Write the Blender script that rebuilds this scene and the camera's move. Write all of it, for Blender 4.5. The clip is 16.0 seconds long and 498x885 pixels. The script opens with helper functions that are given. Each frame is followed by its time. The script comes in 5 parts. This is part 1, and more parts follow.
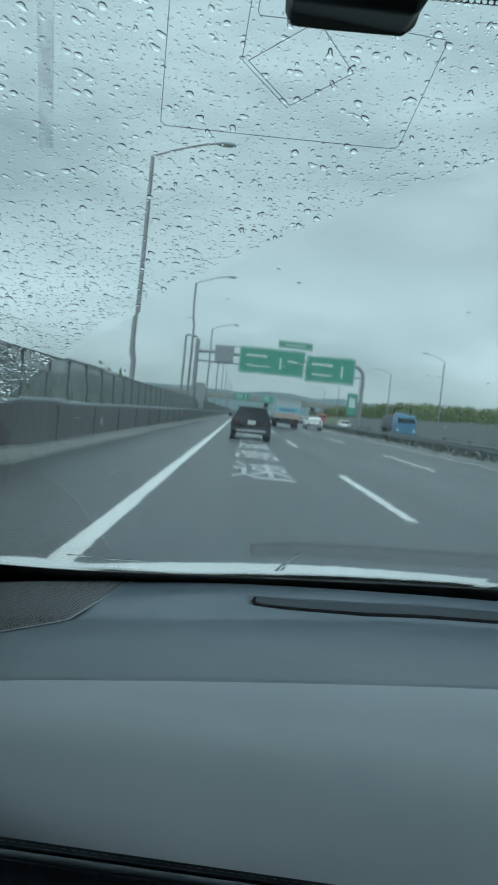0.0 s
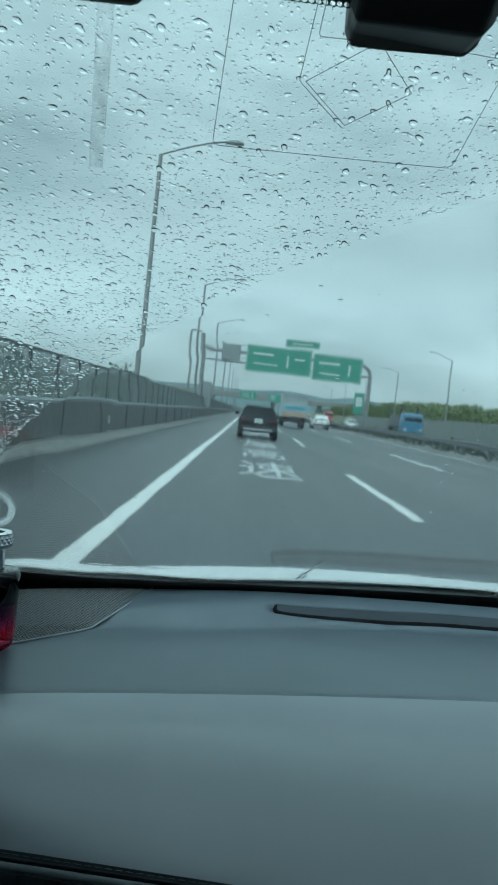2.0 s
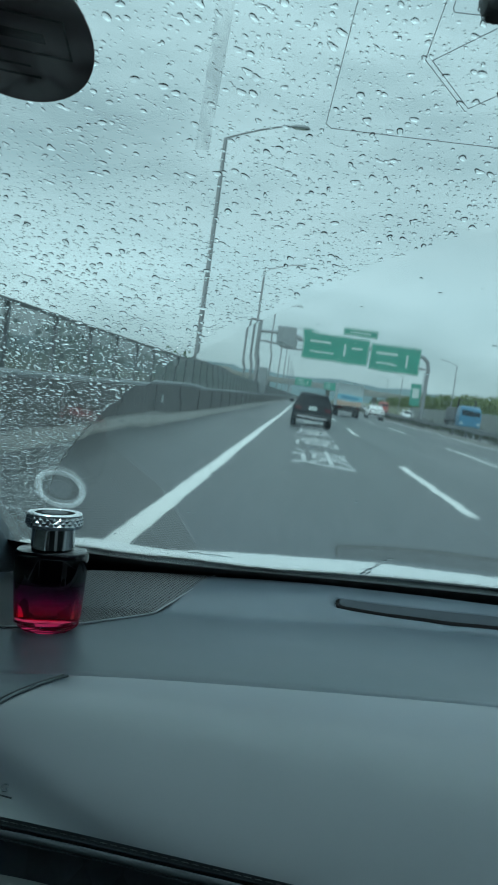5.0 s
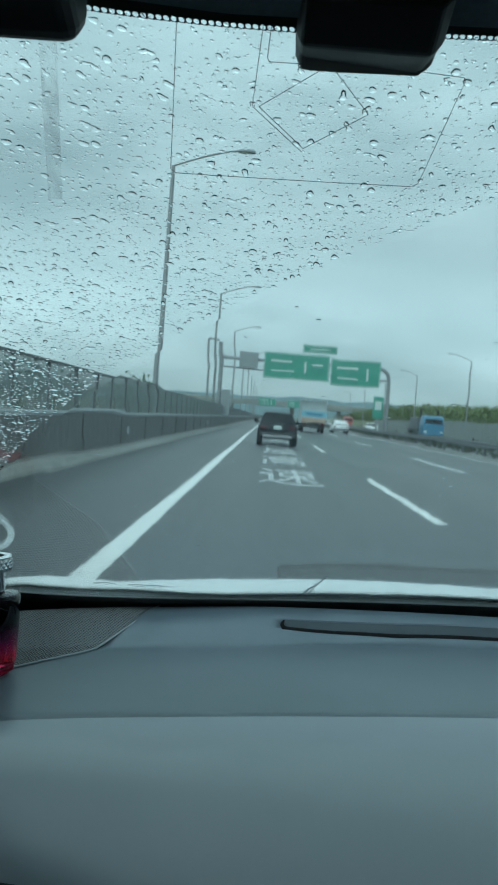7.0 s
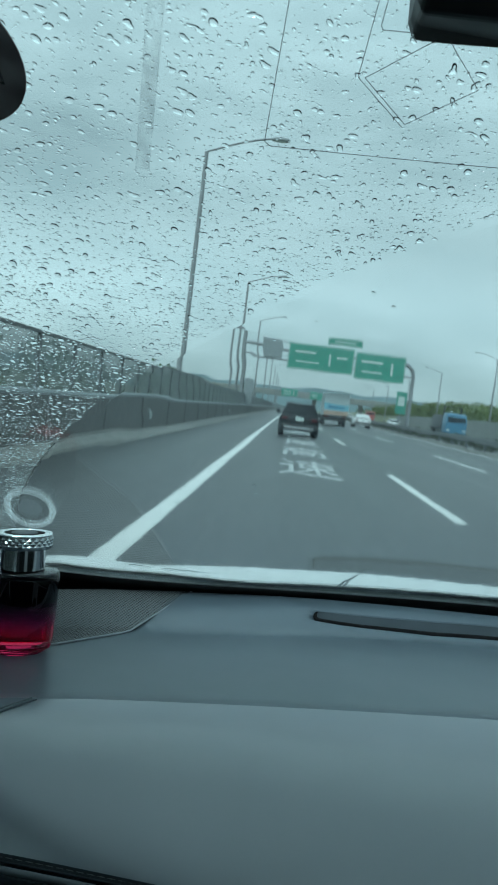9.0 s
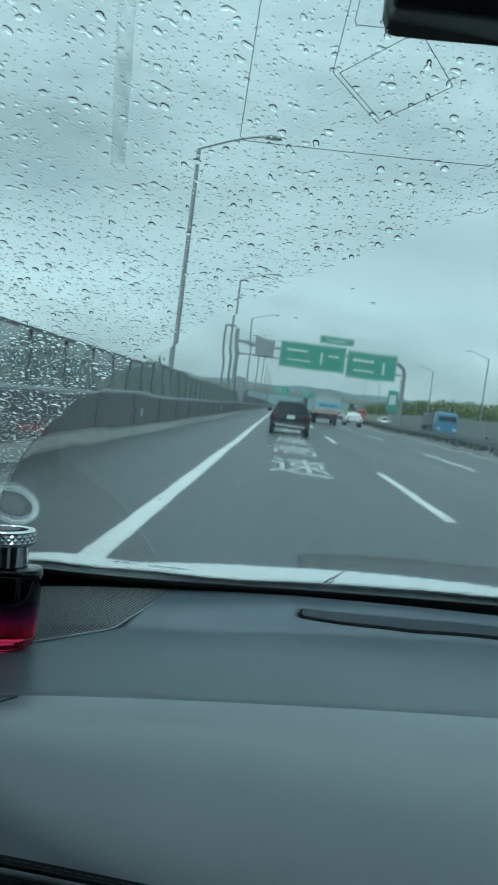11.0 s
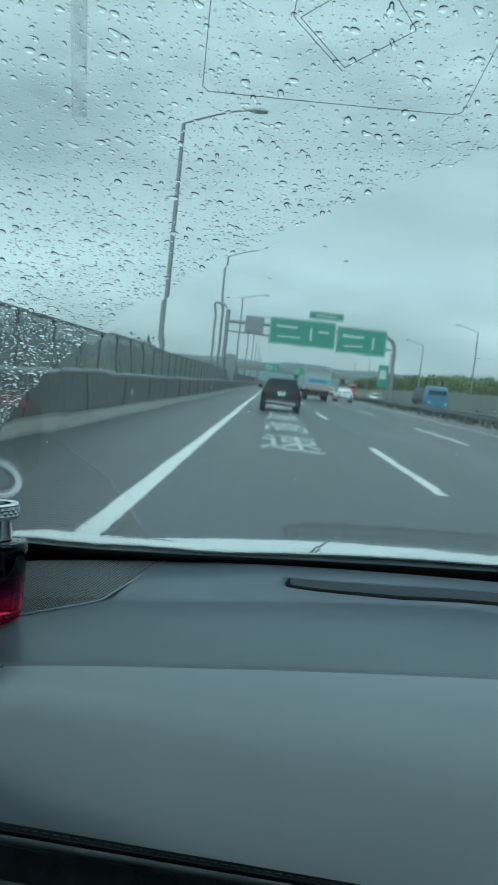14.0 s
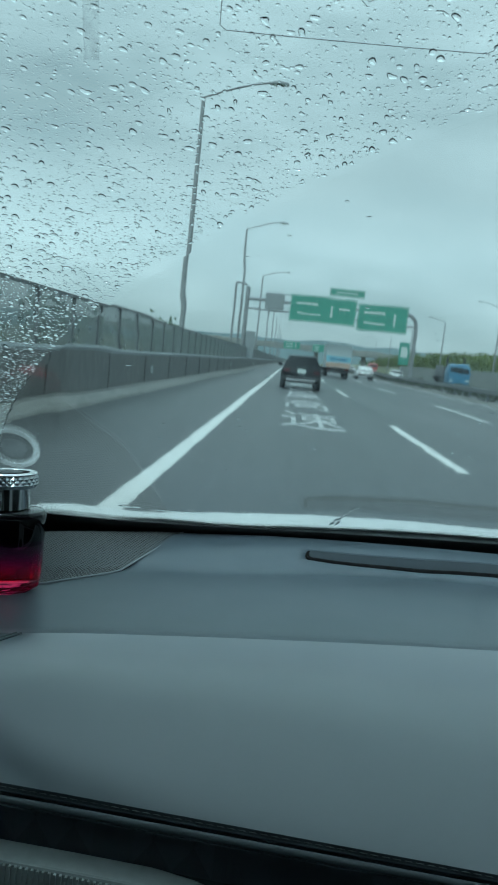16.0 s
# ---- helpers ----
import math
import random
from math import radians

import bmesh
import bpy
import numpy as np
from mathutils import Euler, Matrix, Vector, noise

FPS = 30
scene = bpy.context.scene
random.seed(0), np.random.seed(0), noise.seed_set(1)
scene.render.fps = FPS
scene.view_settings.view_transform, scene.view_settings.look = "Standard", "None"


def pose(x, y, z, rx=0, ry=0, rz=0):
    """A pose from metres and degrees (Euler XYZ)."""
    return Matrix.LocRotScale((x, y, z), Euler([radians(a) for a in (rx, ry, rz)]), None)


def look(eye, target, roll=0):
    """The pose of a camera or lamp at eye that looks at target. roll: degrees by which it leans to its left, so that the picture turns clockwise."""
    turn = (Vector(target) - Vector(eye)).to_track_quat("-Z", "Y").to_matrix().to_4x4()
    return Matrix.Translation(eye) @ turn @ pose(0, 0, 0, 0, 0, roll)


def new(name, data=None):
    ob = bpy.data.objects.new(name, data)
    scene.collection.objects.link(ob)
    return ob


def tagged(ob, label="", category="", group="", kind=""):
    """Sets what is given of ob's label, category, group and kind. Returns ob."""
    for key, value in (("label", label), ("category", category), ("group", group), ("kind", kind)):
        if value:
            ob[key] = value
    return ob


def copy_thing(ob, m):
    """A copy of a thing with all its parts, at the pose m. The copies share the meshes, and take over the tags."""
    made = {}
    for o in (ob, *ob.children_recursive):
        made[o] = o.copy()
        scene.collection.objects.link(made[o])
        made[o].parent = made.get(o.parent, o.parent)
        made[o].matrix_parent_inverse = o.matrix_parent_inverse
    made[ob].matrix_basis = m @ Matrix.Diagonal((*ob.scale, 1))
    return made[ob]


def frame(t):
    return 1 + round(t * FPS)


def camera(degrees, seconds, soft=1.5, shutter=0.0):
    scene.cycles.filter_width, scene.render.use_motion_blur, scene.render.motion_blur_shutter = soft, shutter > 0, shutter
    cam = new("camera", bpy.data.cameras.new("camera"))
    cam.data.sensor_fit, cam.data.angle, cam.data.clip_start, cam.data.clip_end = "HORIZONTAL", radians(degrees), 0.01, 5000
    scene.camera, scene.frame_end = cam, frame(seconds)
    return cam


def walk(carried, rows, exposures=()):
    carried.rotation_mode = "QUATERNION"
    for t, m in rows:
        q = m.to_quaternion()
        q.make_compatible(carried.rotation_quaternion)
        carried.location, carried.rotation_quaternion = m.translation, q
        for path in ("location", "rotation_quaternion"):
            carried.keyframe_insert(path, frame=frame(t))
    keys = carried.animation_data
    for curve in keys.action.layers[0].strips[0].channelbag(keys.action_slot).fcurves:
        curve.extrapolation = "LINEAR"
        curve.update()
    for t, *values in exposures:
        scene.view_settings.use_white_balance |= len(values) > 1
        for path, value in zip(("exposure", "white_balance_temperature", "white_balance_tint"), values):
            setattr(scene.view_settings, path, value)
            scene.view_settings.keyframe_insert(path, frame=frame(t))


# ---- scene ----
cam = camera(36.7, 16.0, 1.2)
cam.data.dof.use_dof, cam.data.dof.focus_distance, cam.data.dof.aperture_fstop = True, 0.41, 66.0
PATH = [
    (0, (0.015, 0.051, 1.187), (0.044, 2.049, 1.107), 5.9),
    (0.5, (0.014, 0.052, 1.196), (0.053, 2.049, 1.098), 5.2),
    (1, (0.012, 0.049, 1.197), (0.063, 2.047, 1.111), 5.1),
    (1.5, (0.011, 0.047, 1.196), (0.043, 2.046, 1.133), 6.2),
    (2, (-0.001, 0.055, 1.194), (0.011, 2.054, 1.108), 6.1),
    (2.5, (-0.015, 0.06, 1.197), (-0.076, 2.057, 1.099), 7.8),
    (3, (-0.017, 0.062, 1.195), (-0.135, 2.055, 1.074), 8.3),
    (3.5, (-0.018, 0.063, 1.194), (-0.154, 2.054, 1.063), 8.5),
    (5.8, (-0.014, 0.064, 1.197), (-0.131, 2.056, 1.057), 8.1),
    (6, (-0.012, 0.063, 1.198), (-0.137, 2.055, 1.072), 7.8),
    (6.5, (0.006, 0.059, 1.202), (-0.087, 2.054, 1.101), 5.8),
    (7, (0.016, 0.06, 1.203), (-0.027, 2.058, 1.131), 4.5),
    (7.5, (0.014, 0.057, 1.208), (-0.022, 2.056, 1.155), 5.3),
    (8, (0.007, 0.066, 1.204), (-0.053, 2.063, 1.129), 6.3),
    (8.5, (0.0, 0.067, 1.204), (-0.089, 2.064, 1.116), 6.8),
    (9, (-0.004, 0.067, 1.199), (-0.098, 2.062, 1.094), 7.0),
    (11.5, (0.002, 0.068, 1.199), (-0.065, 2.063, 1.089), 7.3),
    (12, (0.001, 0.068, 1.197), (-0.061, 2.062, 1.068), 7.2),
    (12.5, (0.003, 0.067, 1.198), (-0.045, 2.062, 1.065), 6.7),
    (13, (0.002, 0.067, 1.199), (-0.05, 2.062, 1.067), 7.0),
    (13.5, (0.001, 0.07, 1.199), (-0.059, 2.063, 1.043), 7.0),
    (14, (0.009, 0.069, 1.193), (-0.032, 2.062, 1.029), 6.2),
    (14.5, (0.008, 0.07, 1.192), (-0.02, 2.062, 1.013), 5.6),
    (15, (0.008, 0.077, 1.19), (-0.029, 2.067, 0.996), 6.1),
    (15.5, (0.008, 0.079, 1.187), (-0.066, 2.066, 0.960), 6.3),
    (16, (0.01, 0.076, 1.186), (-0.077, 2.061, 0.958), 6.2),
]
walk(cam, [(t, look(eye, target, roll)) for t, eye, target, roll in PATH], exposures=[(0, 0.13, 5850, -1), (0.5, 0.12, 5700, -4), (1.0, 0.17, 5650, -7), (1.5, 0.19, 5620, -9), (16, 0.21, 5620, -9)])

# ---- world and light: a low overcast rain sky ----
SUN_EL, SUN_AZ = radians(40), radians(200)
world = bpy.data.worlds.new("overcast_sky")
scene.world = world
world.use_nodes = True
wn, wl = world.node_tree.nodes, world.node_tree.links
wn.clear()
w_out, w_bg = wn.new("ShaderNodeOutputWorld"), wn.new("ShaderNodeBackground")
w_sky = wn.new("ShaderNodeTexSky")
w_sky.sky_type, w_sky.sun_disc, w_sky.sun_elevation, w_sky.sun_rotation = "NISHITA", False, SUN_EL, SUN_AZ
w_dim = wn.new("ShaderNodeMixRGB")
w_dim.blend_type = "MULTIPLY"
w_dim.inputs[0].default_value = 1.0
w_dim.inputs[2].default_value = (0.09, 0.09, 0.09, 1)
w_co, w_map = wn.new("ShaderNodeTexCoord"), wn.new("ShaderNodeMapping")
w_map.inputs["Scale"].default_value = (1.3, 1.3, 4.0)
w_noise = wn.new("ShaderNodeTexNoise")
w_noise.inputs["Scale"].default_value, w_noise.inputs["Detail"].default_value, w_noise.inputs["Roughness"].default_value = 1.7, 5.0, 0.55
w_ramp = wn.new("ShaderNodeValToRGB")
w_ramp.color_ramp.elements[0].position, w_ramp.color_ramp.elements[0].color = 0.36, (0.38, 0.47, 0.49, 1)
w_ramp.color_ramp.elements[1].position, w_ramp.color_ramp.elements[1].color = 0.62, (0.61, 0.72, 0.74, 1)
w_mix = wn.new("ShaderNodeMixRGB")
w_mix.inputs[0].default_value = 0.93
wl.new(w_co.outputs["Generated"], w_map.inputs["Vector"])
wl.new(w_map.outputs["Vector"], w_noise.inputs["Vector"])
wl.new(w_noise.outputs["Fac"], w_ramp.inputs["Fac"])
wl.new(w_sky.outputs["Color"], w_dim.inputs[1])
wl.new(w_dim.outputs["Color"], w_mix.inputs[1])
wl.new(w_ramp.outputs["Color"], w_mix.inputs[2])
w_sep, w_lift, w_up = wn.new("ShaderNodeSeparateXYZ"), wn.new("ShaderNodeMapRange"), wn.new("ShaderNodeMixRGB")
wl.new(w_co.outputs["Generated"], w_sep.inputs[0])
w_lift.interpolation_type, w_up.blend_type = "SMOOTHSTEP", "MULTIPLY"
w_lift.inputs["From Min"].default_value, w_lift.inputs["From Max"].default_value = 0.38, 0.72
w_lift.inputs["To Min"].default_value, w_lift.inputs["To Max"].default_value = 0.98, 1.45
wl.new(w_sep.outputs["Z"], w_lift.inputs["Value"])
w_layer, w_wave, w_sum = wn.new("ShaderNodeValToRGB"), wn.new("ShaderNodeMath"), wn.new("ShaderNodeMixRGB")
w_wave.operation, w_sum.blend_type = "MULTIPLY_ADD", "MULTIPLY"
w_wave.inputs[1].default_value = 0.30
wl.new(w_noise.outputs["Fac"], w_wave.inputs[0])
wl.new(w_sep.outputs["Z"], w_wave.inputs[2])
wl.new(w_wave.outputs[0], w_layer.inputs["Fac"])
layer = w_layer.color_ramp.elements
layer[0].position, layer[0].color = 0.15, (0.98, 0.98, 0.98, 1)
layer[1].position, layer[1].color = 0.62, (1.0, 1.0, 1.0, 1)
for place, tone in ((0.30, 1.08), (0.40, 0.86), (0.50, 0.93)):
    layer.new(place).color = (tone, tone, tone, 1)
w_sum.inputs[0].default_value = 1.0
wl.new(w_mix.outputs["Color"], w_sum.inputs[1])
wl.new(w_layer.outputs["Color"], w_sum.inputs[2])
w_up.inputs[0].default_value = 1.0
wl.new(w_sum.outputs["Color"], w_up.inputs[1])
wl.new(w_lift.outputs[0], w_up.inputs[2])
wl.new(w_up.outputs["Color"], w_bg.inputs["Color"])
w_bg.inputs["Strength"].default_value = 1.0
wl.new(w_bg.outputs["Background"], w_out.inputs["Surface"])
sun_data = bpy.data.lights.new("sun", "SUN")
sun_data.energy, sun_data.angle, sun_data.color = 1.5, radians(25), (0.90, 1.0, 1.0)
sun = new("sun", sun_data)
sun.matrix_world = look((30 * math.sin(SUN_AZ), 30 * math.cos(SUN_AZ), 30 * math.tan(SUN_EL)), (0, 0, 0))


# ---- materials ----
def rgb(c):
    return (*c, 1) if len(c) == 3 else c


def mat(name, base, rough=0.6, metal=0.0, vary=0.25, scale=6.0, fine=60.0, bump=0.15, bump_scale=None, stretch=(1, 1, 1), coat=0.0, spec=0.5, depth=0.002):
    """A surface whose colour and gloss vary at two scales, with fine relief."""
    m = bpy.data.materials.new(name)
    m.use_nodes = True
    n, l = m.node_tree.nodes, m.node_tree.links
    p = n["Principled BSDF"]
    co, mp = n.new("ShaderNodeTexCoord"), n.new("ShaderNodeMapping")
    mp.inputs["Scale"].default_value = stretch
    l.new(co.outputs["Object"], mp.inputs["Vector"])
    big, small = n.new("ShaderNodeTexNoise"), n.new("ShaderNodeTexNoise")
    for t, s, d in ((big, scale, 4.0), (small, fine, 3.0)):
        t.inputs["Scale"].default_value, t.inputs["Detail"].default_value = s, d
        l.new(mp.outputs["Vector"], t.inputs["Vector"])
    add = n.new("ShaderNodeMath")
    add.operation = "ADD"
    l.new(big.outputs["Fac"], add.inputs[0])
    l.new(small.outputs["Fac"], add.inputs[1])
    ramp = n.new("ShaderNodeValToRGB")
    lo, hi = [c * max(0.0, 1 - 1.5 * vary) for c in base], [min(1, c * (1 + 1.5 * vary)) for c in base]
    ramp.color_ramp.elements[0].position, ramp.color_ramp.elements[0].color = 0.26, rgb(lo)
    ramp.color_ramp.elements[1].position, ramp.color_ramp.elements[1].color = 0.74, rgb(hi)
    half = n.new("ShaderNodeMath")
    half.operation = "MULTIPLY"
    half.inputs[1].default_value = 0.5
    l.new(add.outputs[0], half.inputs[0])
    l.new(half.outputs[0], ramp.inputs["Fac"])
    l.new(ramp.outputs["Color"], p.inputs["Base Color"])
    rr = n.new("ShaderNodeMapRange")
    rr.inputs["From Min"].default_value, rr.inputs["From Max"].default_value = 0.3, 0.7
    rr.inputs["To Min"].default_value, rr.inputs["To Max"].default_value = max(0.02, rough * 0.85), min(1, rough * 1.15)
    l.new(big.outputs["Fac"], rr.inputs["Value"])
    l.new(rr.outputs["Result"], p.inputs["Roughness"])
    p.inputs["Metallic"].default_value = metal
    p.inputs["Specular IOR Level"].default_value = spec
    p.inputs["Coat Weight"].default_value = coat
    p.inputs["Coat Roughness"].default_value = 0.08
    if bump:
        b = n.new("ShaderNodeBump")
        b.inputs["Strength"].default_value, b.inputs["Distance"].default_value = bump, depth
        src = small
        if bump_scale:
            src = n.new("ShaderNodeTexNoise")
            src.inputs["Scale"].default_value, src.inputs["Detail"].default_value = bump_scale, 2.0
            l.new(mp.outputs["Vector"], src.inputs["Vector"])
        l.new(src.outputs["Fac"], b.inputs["Height"])
        l.new(b.outputs["Normal"], p.inputs["Normal"])
    return m


def glass_mat(name, colour=(1, 1, 1), ior=1.5, rough=0.0):
    m = bpy.data.materials.new(name)
    m.use_nodes = True
    p = m.node_tree.nodes["Principled BSDF"]
    p.inputs["Base Color"].default_value = rgb(colour)
    p.inputs["Transmission Weight"].default_value, p.inputs["IOR"].default_value, p.inputs["Roughness"].default_value = 1.0, ior, rough
    return m


def film_mat(name, colour, clear, rough=0.4):
    """A see-through film or panel: part of the light passes straight on."""
    m = bpy.data.materials.new(name)
    m.use_nodes = True
    n, l = m.node_tree.nodes, m.node_tree.links
    p, tr, mx = n["Principled BSDF"], n.new("ShaderNodeBsdfTransparent"), n.new("ShaderNodeMixShader")
    ns = n.new("ShaderNodeTexNoise")
    ns.inputs["Scale"].default_value, ns.inputs["Detail"].default_value = 3.0, 5.0
    mr = n.new("ShaderNodeMapRange")
    mr.inputs["From Min"].default_value, mr.inputs["From Max"].default_value = 0.3, 0.7
    mr.inputs["To Min"].default_value, mr.inputs["To Max"].default_value = max(0, clear - 0.08), min(1, clear + 0.08)
    l.new(ns.outputs["Fac"], mr.inputs["Value"])
    p.inputs["Base Color"].default_value, p.inputs["Roughness"].default_value = rgb(colour), rough
    l.new(mr.outputs["Result"], mx.inputs[0])
    l.new(p.outputs[0], mx.inputs[1])
    l.new(tr.outputs[0], mx.inputs[2])
    l.new(mx.outputs[0], n["Material Output"].inputs["Surface"])
    return m


ASPHALT = mat("wet_asphalt", (0.068, 0.073, 0.076), 0.42, vary=0.34, scale=0.5, fine=14, bump=0.35, bump_scale=90, stretch=(1, 0.06, 1), depth=0.004)
PAINT = mat("road_paint", (0.78, 0.78, 0.76), 0.5, vary=0.1, scale=0.8, fine=9, bump=0.2)
# haze is put into this lettering white, greyer than the line paint
LETTERPAINT = mat("haze_greyed_road_paint", (0.52, 0.53, 0.53), 0.5, vary=0.25, scale=1.2, fine=8, bump=0.2)
GROUND = mat("rough_grass_ground", (0.09, 0.11, 0.06), 0.9, vary=0.4, scale=0.05, fine=2, bump=0.3)
CONCRETE = mat("stained_concrete", (0.27, 0.265, 0.25), 0.75, vary=0.3, scale=0.5, fine=12, bump=0.3, stretch=(1, 0.3, 1))
WALL = mat("dark_noise_panel", (0.155, 0.152, 0.148), 0.7, vary=0.3, scale=0.6, fine=8, bump=0.3, stretch=(1, 1, 0.3))
PALE_WALL = mat("weathered_grey_wall", (0.24, 0.25, 0.24), 0.8, vary=0.2, scale=0.1, fine=2, bump=0.2)
STEEL = mat("galvanised_steel", (0.32, 0.34, 0.35), 0.5, 0.5, vary=0.15, scale=2, fine=30, bump=0.05)
POLE = mat("weathered_pole_steel", (0.24, 0.25, 0.26), 0.55, 0.3, vary=0.2, scale=1.5, fine=20, bump=0.05)
SCREEN = film_mat("grey_acrylic_panel", (0.26, 0.28, 0.285), 0.52)
POST = mat("dark_steel_post", (0.15, 0.155, 0.16), 0.55, 0.3, vary=0.2)
# haze over the distance is put into this sign green and white
SIGN = mat("haze_paled_green_sign", (0.07, 0.25, 0.185), 0.45, vary=0.12, scale=1.2, fine=9, bump=0.02)
WHITE = mat("haze_dulled_white_sheeting", (0.5, 0.55, 0.53), 0.45, vary=0.06, scale=2, fine=20, bump=0.02)
GREYBOX = mat("grey_cabinet_paint", (0.22, 0.24, 0.25), 0.5, vary=0.15)
LEAF = mat("foliage", (0.12, 0.15, 0.055), 0.75, vary=0.45, scale=0.25, fine=3, bump=0.0)
HEDGE = mat("dull_hedge", (0.085, 0.095, 0.065), 0.85, vary=0.35, scale=0.5, fine=5, bump=0.0)
BUSH = mat("wet_green_bushes", (0.055, 0.095, 0.045), 0.75, vary=0.4, scale=0.5, fine=5, bump=0.0)
BANK = mat("grass_bank", (0.14, 0.15, 0.09), 0.9, vary=0.25, scale=0.15, fine=2, bump=0.2)
# blue-grey of the distant haze is put into the hill colour
HAZYHILL = mat("distant_hill", (0.17, 0.22, 0.23), 1.0, vary=0.12, scale=0.02, fine=0.2, bump=0.0, spec=0.0)
BLACKCAR = mat("black_car_paint", (0.008, 0.010, 0.012), 0.4, vary=0.2, scale=3, bump=0.0, spec=0.15)
WHITECAR = mat("white_car_paint", (0.75, 0.76, 0.76), 0.3, vary=0.04, scale=3, bump=0.0, coat=0.5)
OURPAINT = mat("wet_white_bonnet_paint", (0.92, 0.93, 0.93), 0.45, vary=0.03, scale=4, fine=40, bump=0.04, bump_scale=60, coat=0.1, spec=0.25)
# lorry colours, greyed and paled with the haze of the distance
BLUE = mat("hazed_blue_truck_paint", (0.06, 0.17, 0.28), 0.4, vary=0.12, scale=2, bump=0.0, coat=0.3)
BANDBLUE = mat("pale_blue_lorry_band", (0.20, 0.42, 0.52), 0.5, vary=0.12, scale=2, bump=0.0)
BOXWHITE = mat("pale_lorry_box", (0.42, 0.47, 0.48), 0.5, vary=0.12, scale=1.5, fine=10, bump=0.05)
ORANGE = mat("hazed_orange_lorry_rear", (0.40, 0.30, 0.24), 0.55, vary=0.25, scale=2, bump=0.0)
REDCAR = mat("hazed_red_truck_paint", (0.34, 0.10, 0.09), 0.4, vary=0.12, scale=2, bump=0.0)
TYRE = mat("tyre_rubber", (0.015, 0.015, 0.015), 0.85, vary=0.2, bump=0.2)
RIM = mat("alloy_rim", (0.4, 0.4, 0.41), 0.35, 0.8, vary=0.1)
CARGLASS = mat("dark_car_window", (0.010, 0.013, 0.015), 0.2, vary=0.1, scale=2, bump=0.0, spec=0.3)
CHROME = mat("chrome", (0.50, 0.51, 0.53), 0.12, 1.0, vary=0.06, scale=30, fine=200, bump=0.02)
TAIL = mat("red_tail_lamp", (0.07, 0.008, 0.01), 0.2, vary=0.1)
AMBER = mat("amber_lamp", (0.6, 0.22, 0.02), 0.25, vary=0.1)
PLASTIC = mat("black_plastic", (0.014, 0.015, 0.016), 0.55, vary=0.2, scale=12, fine=150, bump=0.1)
COWL = mat("wet_cowl_plastic", (0.055, 0.066, 0.070), 0.5, vary=0.5, scale=14, fine=60, bump=0.3, spec=0.2)
RUBBER = mat("black_rubber", (0.010, 0.011, 0.012), 0.6, vary=0.2, scale=20, fine=120, bump=0.1)
PANEL = mat("padded_grey_dashboard_panel", (0.039, 0.055, 0.081), 0.34, vary=0.04, scale=3, fine=30, bump=0.05, bump_scale=900, depth=0.0003, coat=1.0, spec=0.6)
panel_shader = PANEL.node_tree.nodes["Principled BSDF"].inputs
panel_shader["Coat Roughness"].default_value, panel_shader["Coat IOR"].default_value = 0.34, 1.9
panel_shader["Sheen Weight"].default_value, panel_shader["Sheen Roughness"].default_value = 0.6, 0.25
# darker than the dashboard: shade inside the slot is put into the colour
VENT = mat("slot_shade_plastic", (0.032, 0.041, 0.051), 0.50, vary=0.05, scale=6, fine=60, bump=0.0, spec=0.35)
LIP = mat("matt_grey_front_lip", (0.040, 0.048, 0.056), 0.5, vary=0.05, scale=3, fine=30, bump=0.0, spec=0.2)
DASH = mat("grained_dark_grey_dashboard", (0.074, 0.094, 0.116), 0.38, vary=0.05, scale=3, fine=30, bump=0.06, bump_scale=900, depth=0.0003, spec=0.7)
DASHTRIM = mat("soft_grey_piping", (0.10, 0.112, 0.125), 0.6, vary=0.08, scale=12, fine=300, bump=0.1, bump_scale=1400, depth=0.0004)
GRILLE = mat("grey_speaker_mesh", (0.17, 0.183, 0.195), 0.5, vary=0.08, scale=20, fine=200, bump=0.0)
GRILLETRIM = mat("pale_grille_edge", (0.27, 0.295, 0.32), 0.5, vary=0.1, scale=20, fine=200, bump=0.0)
THREAD = mat("grey_stitch_thread", (0.040, 0.045, 0.05), 0.7, vary=0.2, scale=60, fine=600, bump=0.2)
# black that stands for shade in gaps, slots and below edges
VOID = mat("recess_shade_black", (0.010, 0.010, 0.011), 0.9, vary=0.2, bump=0.0, spec=0.05)
LINING = mat("dark_headlining_cloth", (0.15, 0.185, 0.215), 0.95, vary=0.15, scale=8, fine=500, bump=0.2, bump_scale=1200, depth=0.0005)
TRIMGREY = mat("pale_grey_trim", (0.46, 0.48, 0.48), 0.6, vary=0.08, scale=8, fine=200, bump=0.08)
FRIT = mat("black_ceramic_edge", (0.008, 0.008, 0.009), 0.5, vary=0.1, scale=30, bump=0.0)
WIRE = mat("antenna_wire", (0.03, 0.032, 0.035), 0.5, vary=0.1, scale=200, bump=0.0)
STICKER = film_mat("sticker_back", (0.13, 0.075, 0.08), 0.16, 0.7)
STICKERPRINT = film_mat("sticker_print", (0.05, 0.06, 0.055), 0.75, 0.7)
STRIP = film_mat("clear_film_strip", (0.05, 0.055, 0.06), 0.94)
SCREENGLASS = glass_mat("windscreen_glass", (0.985, 1.0, 0.995), 1.5)
SIDEGLASS = glass_mat("dimming_side_glass", (0.21, 0.24, 0.24), 1.45)
WATER = glass_mat("rain_water", (1, 1, 1), 1.333)
FILM = glass_mat("smeared_water_film", (1, 1, 1), 1.333, 0.022)
FOOTGLASS = glass_mat("rose_glass_foot", (1.0, 0.035, 0.16), 1.55, 0.0)
